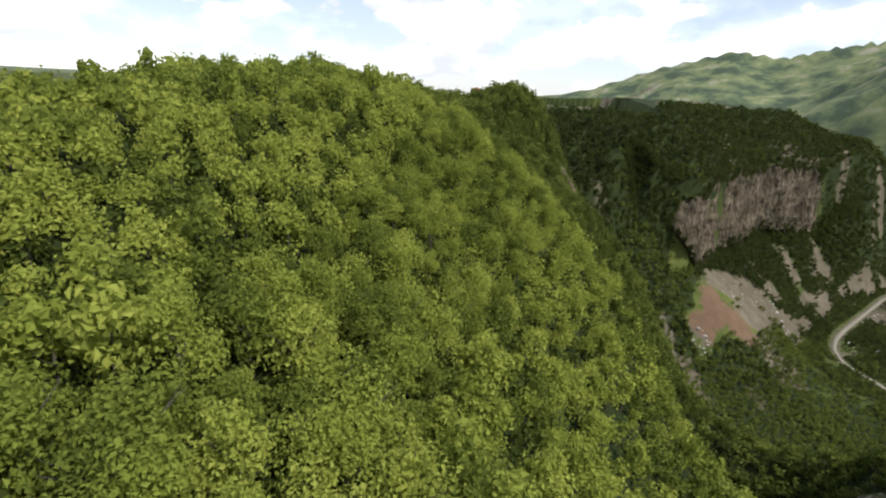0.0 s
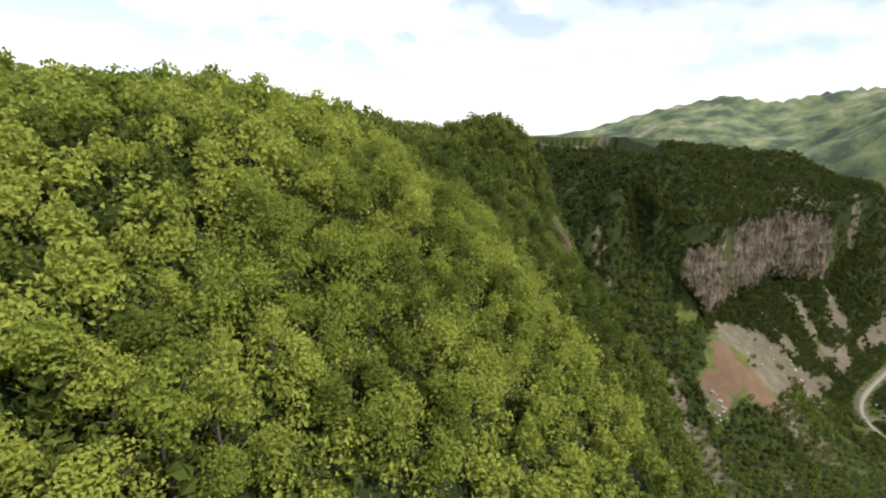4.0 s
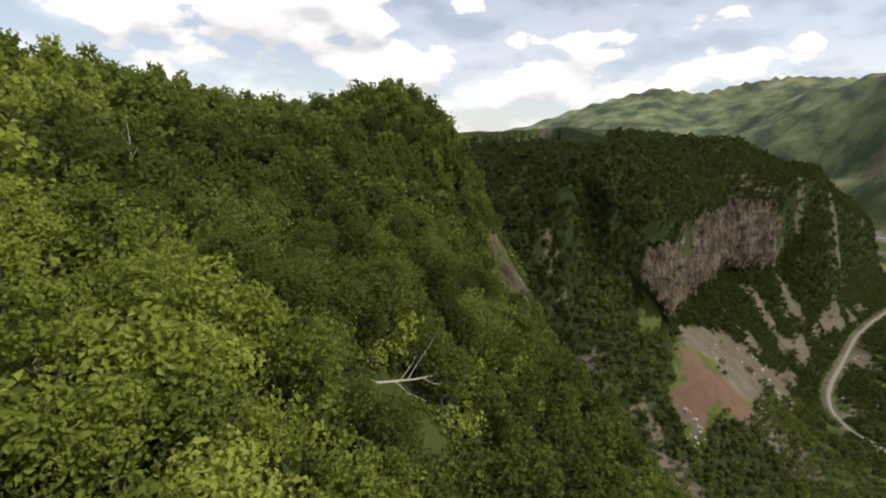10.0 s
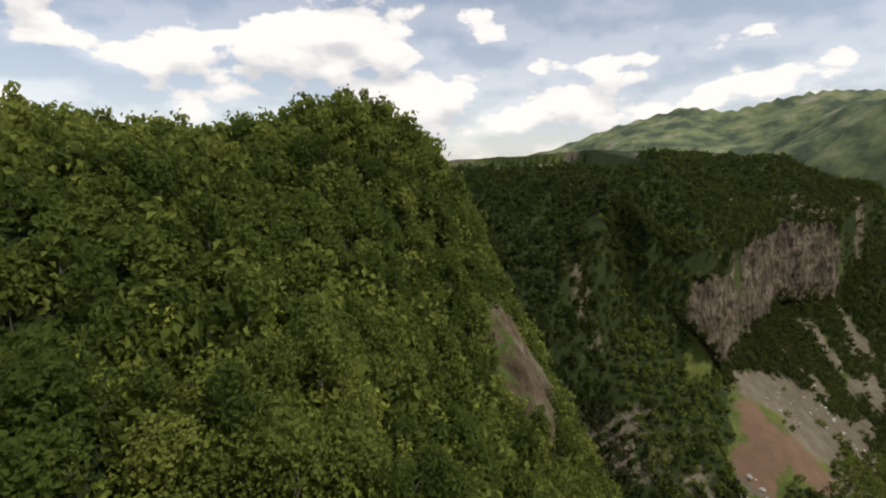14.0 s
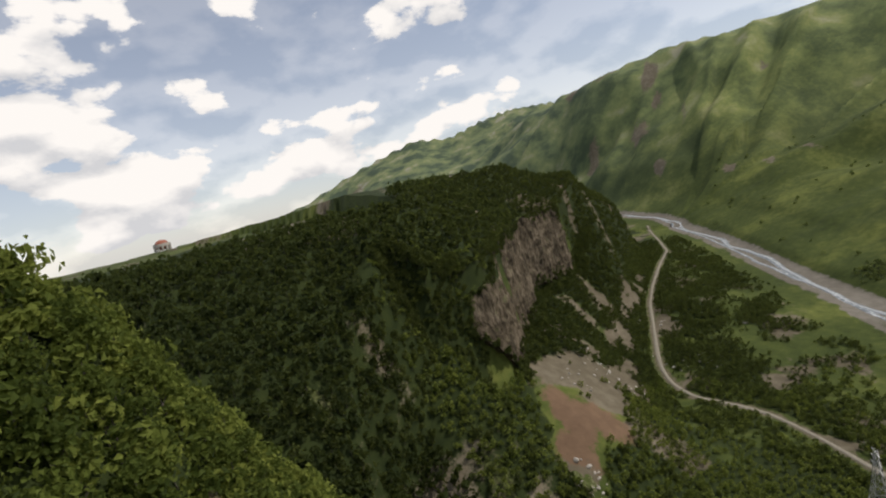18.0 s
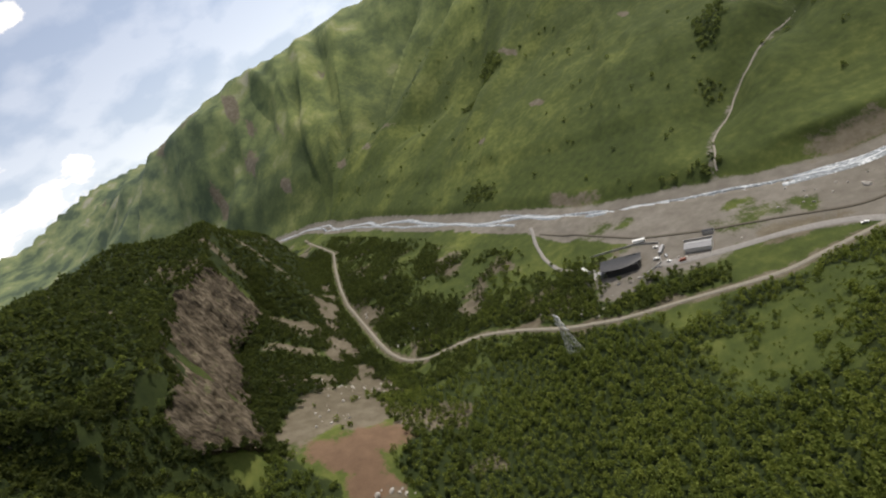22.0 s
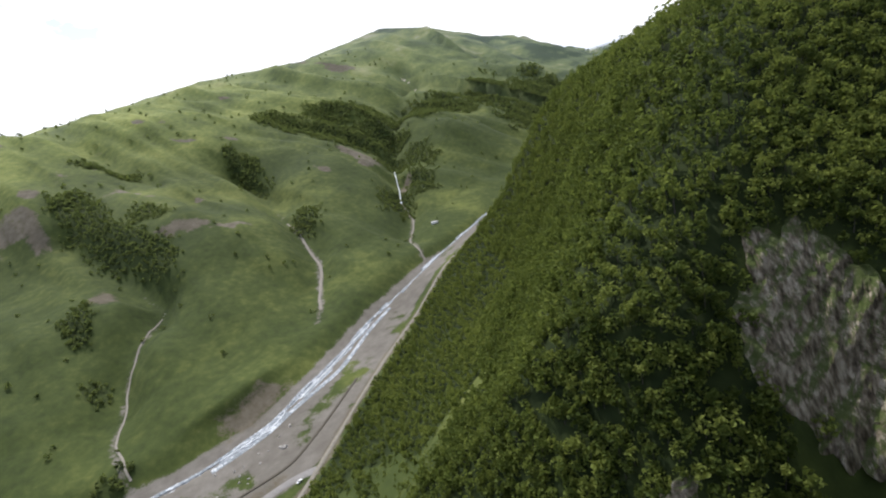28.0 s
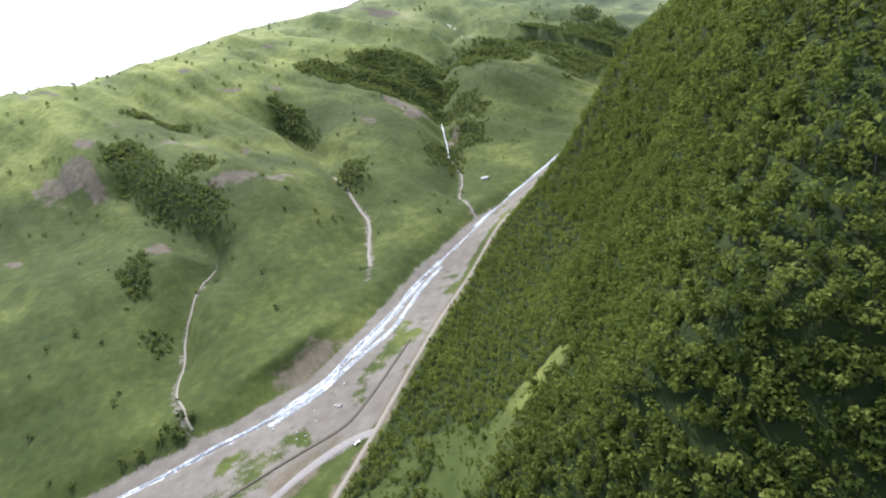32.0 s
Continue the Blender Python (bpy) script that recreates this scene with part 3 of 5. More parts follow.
def covers(x, y):
    """What lies on the land: bed gravel, pale scree, bare red soil, forest floor."""
    d, side, run = along(RIVER, x, y)
    east = d * np.where(side < 0, 1, -1)
    rd = along(ROAD, x, y)[0]
    west_edge = ramp(run, (0, 1700, 2350, 2600, 2700, 2800, 2900, 3000, 3113, 3250, 3420, 4000), (26, 30, 26, 34, 58, 84, 92, 62, 50, 48, 40, 30))
    gravel = shape(east, -west_edge, 27, 12) * (0.86 - 0.55 * np.clip(2.2 * waves(x, y, 30, 17, 4) - 0.2, 0, 1) * np.clip((-east - 8) / 14, 0.25, 1) - 0.5 * hump(x, y, 452, -20, 10, 40) - 0.45 * hump(x, y, 470, 120, 16, 30) - 0.4 * hump(x, y, 555, 235, 18, 20, 0.7))
    rag = 14 * waves(x, y, 26, 51, 3)
    cut = np.maximum(0.62 * shape(east + rag, 18, 52, 18) * shape(run + 1.5 * rag, 2870, 2975, 50), 0.62 * shape(east + rag, 22, 46, 18) * shape(run + 1.5 * rag, 2560, 2680, 50))
    gravel = np.maximum(gravel, 1.1 * spots(x, y, YARD))
    for g, w in zip(GULLIES, (2.2, 5.0, 4.0)):
        gd, gs, gr = along(np.array(g, float), x, y)
        gravel = np.maximum(gravel, 0.6 * np.exp(-((gd / (w + 3)) ** 2)) * np.clip(1.2 - gr / 700, 0, 1))
    patch = waves(x, y, 24, 11, 3)
    scree = np.clip(1.6 * spots(x, y, SCREE) + 0.5 * patch - 0.3, 0, 1)
    scree = np.maximum(scree, 0.66 * np.exp(-((rd / 8.5) ** 2)))
    rs = along(ROAD, x, y)[1]
    worn = np.clip(1.6 * waves(x, y, 48, 53, 4) + np.where(y < 230, 0.25, 0.06), 0, 0.62) * np.clip((-east - 45) / 30, 0, 1) * np.clip((y + 120) / 40, 0, 1) * ((rs < 0) | (y > 260))
    scree = np.maximum(scree, worn)
    rd2, rs2, rr2 = along(RIDGE, x, y)
    f = np.clip(east, 0, None) / (np.clip(east, 0, None) + rd2 + 1e-6)
    strip = waves(rr2 + 60 * waves(x, y, 150, 43, 2), f * 420, 75, 41, 4)
    bare = np.clip(3.2 * strip + 1.3 * waves(x, y, 300, 44, 2) - 1.5, 0, 0.66) * np.clip((east - 150) / 250, 0, 1)
    scree = np.maximum(scree, cut)
    scree = np.maximum(scree, np.clip(0.95 * spots(x, y, SCARS) + 0.45 * waves(x, y, 18, 46, 3), 0, 0.85) * (spots(x, y, SCARS) > 0.15))
    soil = np.clip(1.05 * spots(x, y, SOIL) + 0.45 * waves(x, y, 14, 47, 3), 0, 1) * (spots(x, y, SOIL) > 0.1)
    # ground darkened under the mountain woods and where they stand for shade
    wood = np.maximum(forest(x, y), 0.5 * woods_and_shade(x, y))
    return np.clip(gravel, 0, 1), np.clip(np.maximum(scree, bare), 0, 1), np.clip(soil, 0, 1), np.clip(wood, 0, 1)


def forest(x, y):
    """How thick the trees stand, 0 to 1."""
    d, side, run = along(RIVER, x, y)
    east = d * np.where(side < 0, 1, -1)
    u = x - ramp(y, HILL_Y, HILL_X)
    road_d, road_s, road_r = along(ROAD, x, y)
    near = np.clip((430 - u) / 20, 0, 1) * np.clip((470 - y - 0.2 * x) / 30, 0, 1) * (road_s > 0)
    near = near * (1 - 0.9 * np.clip(2.6 * spots(x, y, MEADOW) - 1.0 + 1.5 * waves(x, y, 26, 15, 4), 0, 1))
    bd, bside, brun = along(RIM, x, y)
    out = bd * np.where(bside < 0, -1, 1)
    face = shape(brun, RIM_RUN[5] + 30, RIM_RUN[9] + 22, 10) * shape(out, 5, 12, 2)
    side_b = np.clip((out + 190) / 40, 0, 1) * np.clip((np.where(brun > RIM_RUN[6], 150 + 30 * waves(x, y, 40, 24, 2), 300) - out) / 50, 0, 1) * (1 - face) * np.clip((2750 - brun) / 100, 0, 1)
    low = np.clip(0.12 + 3.2 * waves(x, y, 44, 21, 3), 0, 1) * shape(-east, 75, 330, 40) * 0.75
    low = np.maximum(low, spots(x, y, ((640, 560, 60, 24, 0.75), (540, 455, 36, 20, 0.6), (482, 360, 34, 36, 0.2), (462, 292, 32, 28, 0.0), (505, 420, 28, 28, 0.5), (440, 262, 18, 26, 0.3), (424, 225, 14, 26, 0.1), (410, 180, 9, 40, 0.0), (1060, 775, 44, 30, 0.7), (899, 669, 56, 30, 0.7), (805, 585, 52, 30, 0.7), (710, 578, 52, 28, 0.7), (619, 521, 44, 24, 0.7), (548, 500, 34, 20, 0.7))) * np.clip(1.15 + 1.9 * waves(x, y, 30, 22, 3), 0, 1))
    low = low * np.clip((y - 150) / 20, 0, 1)
    t = np.where(east > -50, 0.0, np.maximum(np.maximum(near, side_b), low))
    clear = 1.75 * spots(x, y, SCREE) + 0.5 * waves(x, y, 15, 19, 2) * (spots(x, y, SCREE) > 0.2) + 2.5 * spots(x, y, SOIL) + 2 * spots(x, y, YARD) + 2 * spots(x, y, ((117, 95, 17, 18, 0), (112, 120, 14, 10, 0), (34, 151, 3.5, 4, 0), (151, 143, 4, 4, 0), (66, 227, 5, 8, 0), (250, 386, 6, 4, 0)))
    return t * (1 - np.clip(clear - 0.45, 0, 1)) * np.clip((along(ROAD, x, y)[0] - 5) / 4, 0, 1)


def build_ground():
    xs, ys = axis(-170, 770, 4.5, 5200, 1.021), axis(-520, 900, 4.5, 5200, 1.021)
    gx, gy = np.meshgrid(xs, ys)
    gz = height(gx, gy)
    nx, ny = len(xs), len(ys)
    i = (np.arange(ny - 1)[:, None] * nx + np.arange(nx - 1)[None, :]).ravel()
    faces = np.stack([i, i + 1, i + nx + 1, i + nx], 1)
    me = mesh_from("ground", np.stack([gx.ravel(), gy.ravel(), gz.ravel()], 1), faces, [LAND], True)
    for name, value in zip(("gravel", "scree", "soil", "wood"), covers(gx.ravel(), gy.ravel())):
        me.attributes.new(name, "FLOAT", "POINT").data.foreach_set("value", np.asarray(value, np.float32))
    d, side, run = along(RIDGE, gx.ravel(), gy.ravel())
    # grows with distance, so the haze colour comes in on far slopes
    far_haze = np.clip((np.hypot(gx.ravel(), gy.ravel() - 200) - 1500) / 1100, 0, 1)
    snow = np.clip((gz.ravel() - 125) / 110, 0, 1) * (gy.ravel() < -3000)
    ridge_d, ridge_s, ridge_r = along(RIVER, gx.ravel(), gy.ravel())
    # paler with height: stands in for sun and haze on the upper mountain
    dry = np.clip((gz.ravel() - 160) / 260, 0, 1) * (ridge_s < 0)
    for name, value in (("far_haze", far_haze), ("snow", snow), ("dry", dry)):
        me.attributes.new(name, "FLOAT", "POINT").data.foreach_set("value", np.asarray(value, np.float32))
    tagged(new("ground", me), "grassy valley floor and mountain slopes with scree", "ground", kind="structure")


build_ground()


def ribbon(name, line, width, lift, mat, label, category, wobble=0.0, step=5.0, seed=1, kind="structure", sides=0.12):
    """A strip on the ground along a plan line, with a bevelled edge."""
    pts = []
    for (ax, ay), (bx, by) in zip(line[:-1], line[1:]):
        n = max(1, int(math.hypot(bx - ax, by - ay) / step))
        pts += [(ax + (bx - ax) * k / n, ay + (by - ay) * k / n) for k in range(n)]
    p = np.array(pts + [tuple(line[-1])], float)
    for _ in range(6):
        p[1:-1] = 0.25 * p[:-2] + 0.5 * p[1:-1] + 0.25 * p[2:]
    tan = np.gradient(p, axis=0)
    tan /= np.linalg.norm(tan, axis=1, keepdims=True)
    side = np.stack([tan[:, 1], -tan[:, 0]], 1)
    run = np.arange(len(p)) * step
    if wobble:
        p = p + side * (wobble * waves(run, run * 0, 60, seed, 3))[:, None]
    w = width * (1 + 0.25 * waves(run, run * 0 + 5, 35, seed + 1, 3))
    rows = []
    for k, (off, drop) in enumerate(((-0.62, -0.5), (-0.5, 0), (-0.17, 0.02), (0.17, 0.02), (0.5, 0), (0.62, -0.5))):
        q = p + side * (off * w)[:, None]
        c = height(p[:, 0], p[:, 1])
        rows.append(np.column_stack([q, np.maximum(height(q[:, 0], q[:, 1]), c - 1.0) * 0.35 + c * 0.65 + lift + drop]))
    v = np.stack(rows, 1).reshape(-1, 3)
    n = len(p)
    i = (np.arange(n - 1)[:, None] * 6 + np.arange(5)[None, :]).ravel()
    me = mesh_from(name, v, np.stack([i, i + 1, i + 7, i + 6], 1), [mat], True)
    return tagged(new(name, me), label, category, kind=kind)


ribbon("road", ROAD, 3.2, 0.45, ROAD_MAT, "pale winding gravel road on the valley floor", "road")
ribbon("side_road", ((642, 312), (632, 310), (591, 307), (545, 298), (510, 284), (488, 262), (478, 248)), 3.6, 0.45, TRACK_GREY, "pale narrow side road to the river", "road")
ribbon("yard_road", ((399, 62), (412, 72), (422, 92), (430, 118), (436, 150), (442, 176), (452, 200)), 7.0, 0.3, TRACK_GREY, "pale grey gravel track to the yard", "road")
ribbon("earth_bank", ((612, 300), (551, 245), (505, 203), (474, 153), (459, 120), (440, 86), (425, 62), (430, 20), (441, -40)), 2.2, 0.7, DITCH, "dark earth bank beside the river gravel", "bank")


def cliff_surface(S, V):
    """Places on the bare rock face, by the run along the rim and the share of its height from the top."""
    c = RIM_RUN
    first, last = c[5] + 22, c[9] + 26
    px, py = np.interp(S, c, RIM[:, 0]), np.interp(S, c, RIM[:, 1])
    tx, ty = np.interp(S + 25, c, RIM[:, 0]) - np.interp(S - 25, c, RIM[:, 0]), np.interp(S + 25, c, RIM[:, 1]) - np.interp(S - 25, c, RIM[:, 1])
    n = np.hypot(tx, ty)
    ox, oy = ty / n, -tx / n
    low_end = np.clip(1 - (S - first) / 70, 0, 1)
    top = height(px - ox * 1.0, py - oy * 1.0) - 9.0 + 15 * waves(S, S * 0, 30, 61, 5, 0.6) - 22 * low_end
    foot = height(px + ox * 15, py + oy * 15) - 4.0 + 34 * np.clip(waves(S, S * 0, 50, 62, 6, 0.62), -0.3, 1) + 30 * low_end ** 0.7 + 12 * np.clip(1 - (S - first) / 30, 0, 1)
    foot = np.maximum(foot, top - 88 + 26 * low_end + 14 * waves(S, S * 0, 40, 68, 4, 0.6))
    z = top + (foot - top) * V
    W = S + 7 * waves(S, z, 26, 67, 3)
    rib = 5.5 * waves(W, z * 0.12, 34, 63, 2) + 3.6 * waves(W, z * 0.25, 11, 64, 3) + 1.8 * waves(S, z * 0.5, 4, 65, 3) + 2.2 * np.abs(waves(S * 0.3, z, 12, 66, 3))
    rim_in = np.clip(np.minimum((S - first) / 22, (last - S) / 26), 0, 1)
    d = 5.0 + 8.5 * V ** 1.1 + (rib + 1.2) * (0.3 + 0.7 * rim_in) - 9 * (1 - rim_in) ** 2 - 11.0 * (V < 0.02) - 9.0 * (V > 0.985)
    return px + ox * d, py + oy * d, z


def build_cliff():
    """The bare rock face under the plateau's rim: upright ribs and clefts, set into the hill."""
    s = np.arange(RIM_RUN[5] + 22, RIM_RUN[9] + 26, 1.2)
    v = np.linspace(0, 1, 64)
    co = np.stack(cliff_surface(*np.meshgrid(s, v)), 2).reshape(-1, 3)
    nx = len(s)
    i = (np.arange(len(v) - 1)[:, None] * nx + np.arange(nx - 1)[None, :]).ravel()
    me = mesh_from("cliff", co, np.stack([i, i + nx, i + nx + 1, i + 1], 1), [CLIFF], False)
    tagged(new("cliff", me), "tall brownish-pink bare rock cliff with upright streaks", "cliff", kind="structure")


def build_crag(name, cx, cy, face, wide, deep, lift, seed, mat, label):
    """A rock outcrop that breaks through the forest: ribs and clefts that hug the steep slope."""
    n = 90
    u, v = np.meshgrid(np.linspace(-1, 1, n), np.linspace(-1, 1, n))
    edge = 1 + 0.5 * waves(u * 2, v * 2, 0.8, seed + 2, 3)
    inside = np.clip((1.0 - (u * u + v * v)) * 2.2 - 0.6 * np.abs(waves(u, v, 0.45, seed + 5, 3)), -0.4, 1)
    a, b = u * edge * wide / 2, v * edge * deep / 2
    fx, fy = math.cos(face), math.sin(face)
    x, y = cx - fy * a + fx * b, cy + fx * a + fy * b
    rib = 3.4 * waves(a + 0.25 * b, b * 0.12, 7, seed, 3) + 2.2 * waves(a + 0.25 * b, b * 0.25, 2.4, seed + 1, 4) + 0.9 * np.abs(waves(a * 0.4, b, 3.5, seed + 3, 2))
    out = lift * inside + rib * np.clip(inside + 0.4, 0, 1)
    co = np.stack([x + fx * out * 0.7, y + fy * out * 0.7, height(x, y) + out * 0.7], 2).reshape(-1, 3)
    i = (np.arange(n - 1)[:, None] * n + np.arange(n - 1)[None, :]).ravel()
    me = mesh_from(name, co, np.stack([i, i + 1, i + n + 1, i + n], 1), [mat], False)
    tagged(new(name, me), label, "rock outcrop", kind="structure")


def braid(name, off, width, a, b, seed, mat, label, lift=0.25, wobble=7.0):
    """One thread of the river, at an offset from its middle line."""
    run = np.concatenate([[0], np.cumsum(np.hypot(*np.diff(RIVER, axis=0).T))])
    s = np.arange(a, b, 12.0)
    p = np.stack([np.interp(s, run, RIVER[:, 0]), np.interp(s, run, RIVER[:, 1])], 1)
    t = np.gradient(p, axis=0)
    t /= np.linalg.norm(t, axis=1, keepdims=True)
    o = off + wobble * waves(s, s * 0, 75, seed, 3)
    line = p + np.stack([-t[:, 1], t[:, 0]], 1) * o[:, None]
    ribbon(name, [tuple(q) for q in line], width, lift, mat, label, "river", 1.6, 4.0, seed, "structure")


build_cliff()
braid("river", 1, 8.0, 900, 3750, 71, WATER, "grey-blue braided mountain river with white rapids", 0.35, 15.0)
braid("river_channel_1", -9, 5.0, 1500, 2560, 72, WATER, "narrow side channel of the braided river", 0.45)
braid("river_channel_2", -10, 5.0, 2860, 3120, 73, WATER, "narrow side channel of the braided river", 0.45)
braid("river_channel_3", 1, 1.0, 1500, 3500, 71, FOAM, "white rapids of the mountain river", 0.6, 15.0)
braid("river_channel_4", 8, 3.6, 2500, 3500, 75, WATER, "narrow side channel of the braided river", 0.4, 14.0)
braid("river_channel_5", -6, 3.0, 3150, 3600, 76, WATER, "narrow side channel of the braided river", 0.45)
for k, (g, w, m, label) in enumerate(((GULLIES[0][1:5], 1.7, TRACK, "pale dry stream bed down the grassy slope"), (GULLIES[1][1:4], 3.6, TRACK, "pale stony stream fan down the grassy slope"), (GULLIES[2][:4], 2.0, TRACK, "pale stony stream below the waterfall"))):
    ribbon("stream_bed_%d" % (k + 1), g, w, 0.5, m, label, "stream", 6.0, 6.0, 80 + k)
ribbon("waterfall", ((690, -527), (705, -552), (728, -585), (777, -661)), 1.7, 3.2, FOAM, "thin white waterfall in a dark wooded gully", "waterfall", 5.0, 5.0, 84)
ribbon("bare_earth_scar", ((1085, -1355), (1100, -1372), (1135, -1395), (1168, -1417)), 13.0, 1.2, DIRT, "bright bare earth slip high on the mountain", "scar", 4.0, 6.0, 85)
CRAGS = ((115, 96, 1.35, 45, 44, 3.5), (151, 143, 0.75, 11, 11, 1.6), (64, 227, 0.0, 24, 15, 2.2), (118, 420, 2.0, 10, 14, 2.0), (190, 384, 2.0, 12, 20, 2.0), (250, 386, 0.8, 16, 8, 1.2))
for k, (c, m, label) in enumerate(zip(CRAGS, (CRAG, CRAG, NOSE, CLIFF, CLIFF, CRAG), ("grey weathered rock face in the forested slope", "small pale rock outcrop in the forested slope", "grey and rust rock face at the hill's nose", "narrow brown rock rib in the ravine forest", "narrow brown rock rib in the ravine forest", "pale stony patch at the foot of the ravine"))):
    build_crag("crag_%d" % (k + 1), *c, 91 + 3 * k, m, label)

# ---- trees ----
def crown_cards(rng, n, rx, rz, base, size, lobes=8):
    """Leaf clumps round the lobes of a crown: four corners each, slightly folded."""
    a = rng.uniform(0, 2 * math.pi, lobes)
    rad = rng.uniform(0.1, 0.62, lobes) * rx
    cz = base + rz * rng.uniform(0.35, 1.45, lobes)
    cx, cy = rad * np.cos(a), rad * np.sin(a)
    cr = rx * rng.uniform(0.38, 0.62, lobes) * np.clip(1.3 - (cz - base) / (2.8 * rz), 0.72, 1)
    cx[0], cy[0], cz[0] = 0, 0, base + rz * 1.55
    k = rng.integers(0, lobes, n)
    d = rng.normal(size=(n, 3))
    d[:, 2] = np.abs(d[:, 2]) * 1.15 - 0.45
    d /= np.linalg.norm(d, axis=1, keepdims=True)
    c = np.stack([cx[k], cy[k], cz[k]], 1) + d * (cr[k] * rng.uniform(0.2, 1.35, n) ** 0.5)[:, None]
    nrm = d + rng.normal(size=(n, 3)) * 0.42
    nrm /= np.linalg.norm(nrm, axis=1, keepdims=True)
    u = np.cross(nrm, rng.normal(size=(n, 3)))
    u /= np.linalg.norm(u, axis=1, keepdims=True)
    v = np.cross(nrm, u)
    s = size * rng.uniform(0.6, 1.25, n)[:, None]
    fold = nrm * s * 0.3
    q = np.stack([c - u * s * 0.62, c - v * s * 0.42 + fold, c + u * s * 0.62, c + v * s * 0.42 + fold], 1)
    return q.reshape(-1, 3)


def stem(path, radii, sides=6):
    """A tapered limb along a line of places."""
    rows = []
    for p, r in zip(path, radii):
        for k in range(sides):
            a = 2 * math.pi * k / sides
            rows.append((p[0] + r * math.cos(a), p[1] + r * math.sin(a), p[2]))
    f = []
    for j in range(len(path) - 1):
        for k in range(sides):
            f.append((j * sides + k, j * sides + (k + 1) % sides, (j + 1) * sides + (k + 1) % sides, (j + 1) * sides + k))
    return np.array(rows), np.array(f)


def tree_arrays(seed, cards, rx, rz, base, size, limbs=0, lobes=8, sides=3):
    rng = np.random.default_rng(seed)
    leaf = crown_cards(rng, cards, rx, rz, base, size, lobes)
    bend = rng.normal(size=2) * 0.25
    top = base + rz * 1.2
    path = [(0, 0, -1.2), (bend[0] * .3, bend[1] * .3, base * .6), (bend[0], bend[1], top)]
    wv, wf = stem(path, (0.03 * top + .05, 0.022 * top + .03, 0.03), sides)
    parts, faces = [wv], [wf]
    for _ in range(limbs):
        a, h = rng.uniform(0, 6.28), rng.uniform(base * 0.7, base + rz)
        tip = (rx * .7 * math.cos(a), rx * .7 * math.sin(a), h + rx * .5)
        lv, lf = stem([(bend[0] * .6, bend[1] * .6, h - .4), (tip[0] * .5, tip[1] * .5, h + rx * .15), tip], (0.09, 0.06, 0.02), 4)
        faces.append(lf + sum(len(q) for q in parts))
        parts.append(lv)
    return leaf, np.concatenate(parts), np.concatenate(faces)


FLIGHT = ((-8, -5, 264), (-2, 30, 262), (12, 80, 258), (34, 150, 257), (62, 190, 255), (100, 216, 246), (150, 214, 238))


def clearance(x, y, z):
    """Distance to the line of the hilltop's open air, over the trees."""
    best = np.full(np.shape(x), 1e9)
    for p, q in zip(FLIGHT[:-1], FLIGHT[1:]):
        p, d = np.array(p, float), np.array(q, float) - np.array(p, float)
        w = np.stack([x - p[0], y - p[1], z + 4 - p[2]], -1)
        k = np.clip(w @ d / (d @ d), 0, 1)
        best = np.minimum(best, np.linalg.norm(w - k[..., None] * d, axis=-1))
    return best


def scatter(x0, x1, y0, y1, gap, seed):
    rng = np.random.default_rng(seed)
    gx, gy = np.meshgrid(np.arange(x0, x1, gap), np.arange(y0, y1, gap))
    gx = gx + np.where(np.arange(gx.shape[0])[:, None] % 2, gap / 2, 0)
    px = (gx + rng.uniform(-.38, .38, gx.shape) * gap).ravel()
    py = (gy + rng.uniform(-.38, .38, gx.shape) * gap).ravel()
    keep = forest(px, py) > rng.uniform(0.05, 0.95, px.shape)
    return px[keep], py[keep], rng


def grove(name, px, py, rng, kinds, scale, label, mat, group="", sunk=0.0, pz=None):
    """Many trees in one mesh."""
    pz = height(px, py) if pz is None else pz
    tone = 0.5 + 0.42 * waves(px, py, 55, 31, 3)
    V, F, T, M, off = [], [], [], [], 0
    pick = rng.integers(0, len(kinds), len(px))
    for k, (leaf, wv, wf) in enumerate(kinds):
        idx = np.where(pick == k)[0]
        if not len(idx):
            continue
        s = scale(px[idx], py[idx]) * rng.uniform(0.72, 1.28, len(idx))
        a = rng.uniform(0, 6.283, len(idx))
        h = s * rng.uniform(0.8, 1.18, len(idx))
        tint = np.clip(tone[idx] * 0.5 + rng.uniform(0, 0.5, len(idx)), 0, 0.98)
        for block, quads, mi in ((leaf, np.arange(len(leaf)).reshape(-1, 4), 0), (wv, wf, 1)):
            c, sn = np.cos(a)[:, None], np.sin(a)[:, None]
            bx, by, bz = block[:, 0][None], block[:, 1][None], block[:, 2][None]
            v = np.stack([(bx * c - by * sn) * s[:, None] + px[idx][:, None], (bx * sn + by * c) * s[:, None] + py[idx][:, None], bz * h[:, None] + pz[idx][:, None] - sunk], 2)
            f = quads[None] + (np.arange(len(idx)) * len(block))[:, None, None] + off
            V.append(v.reshape(-1, 3))
            F.append(f.reshape(-1, 4))
            T.append(np.repeat(tint, len(block)))
            M.append(np.full(len(idx) * len(quads), mi))
            off += len(idx) * len(block)
    me = mesh_from(name, np.concatenate(V), np.concatenate(F), [mat, BARK], False, np.concatenate(M), np.concatenate(T))
    return tagged(new(name, me), label, "trees", group, "stuff")


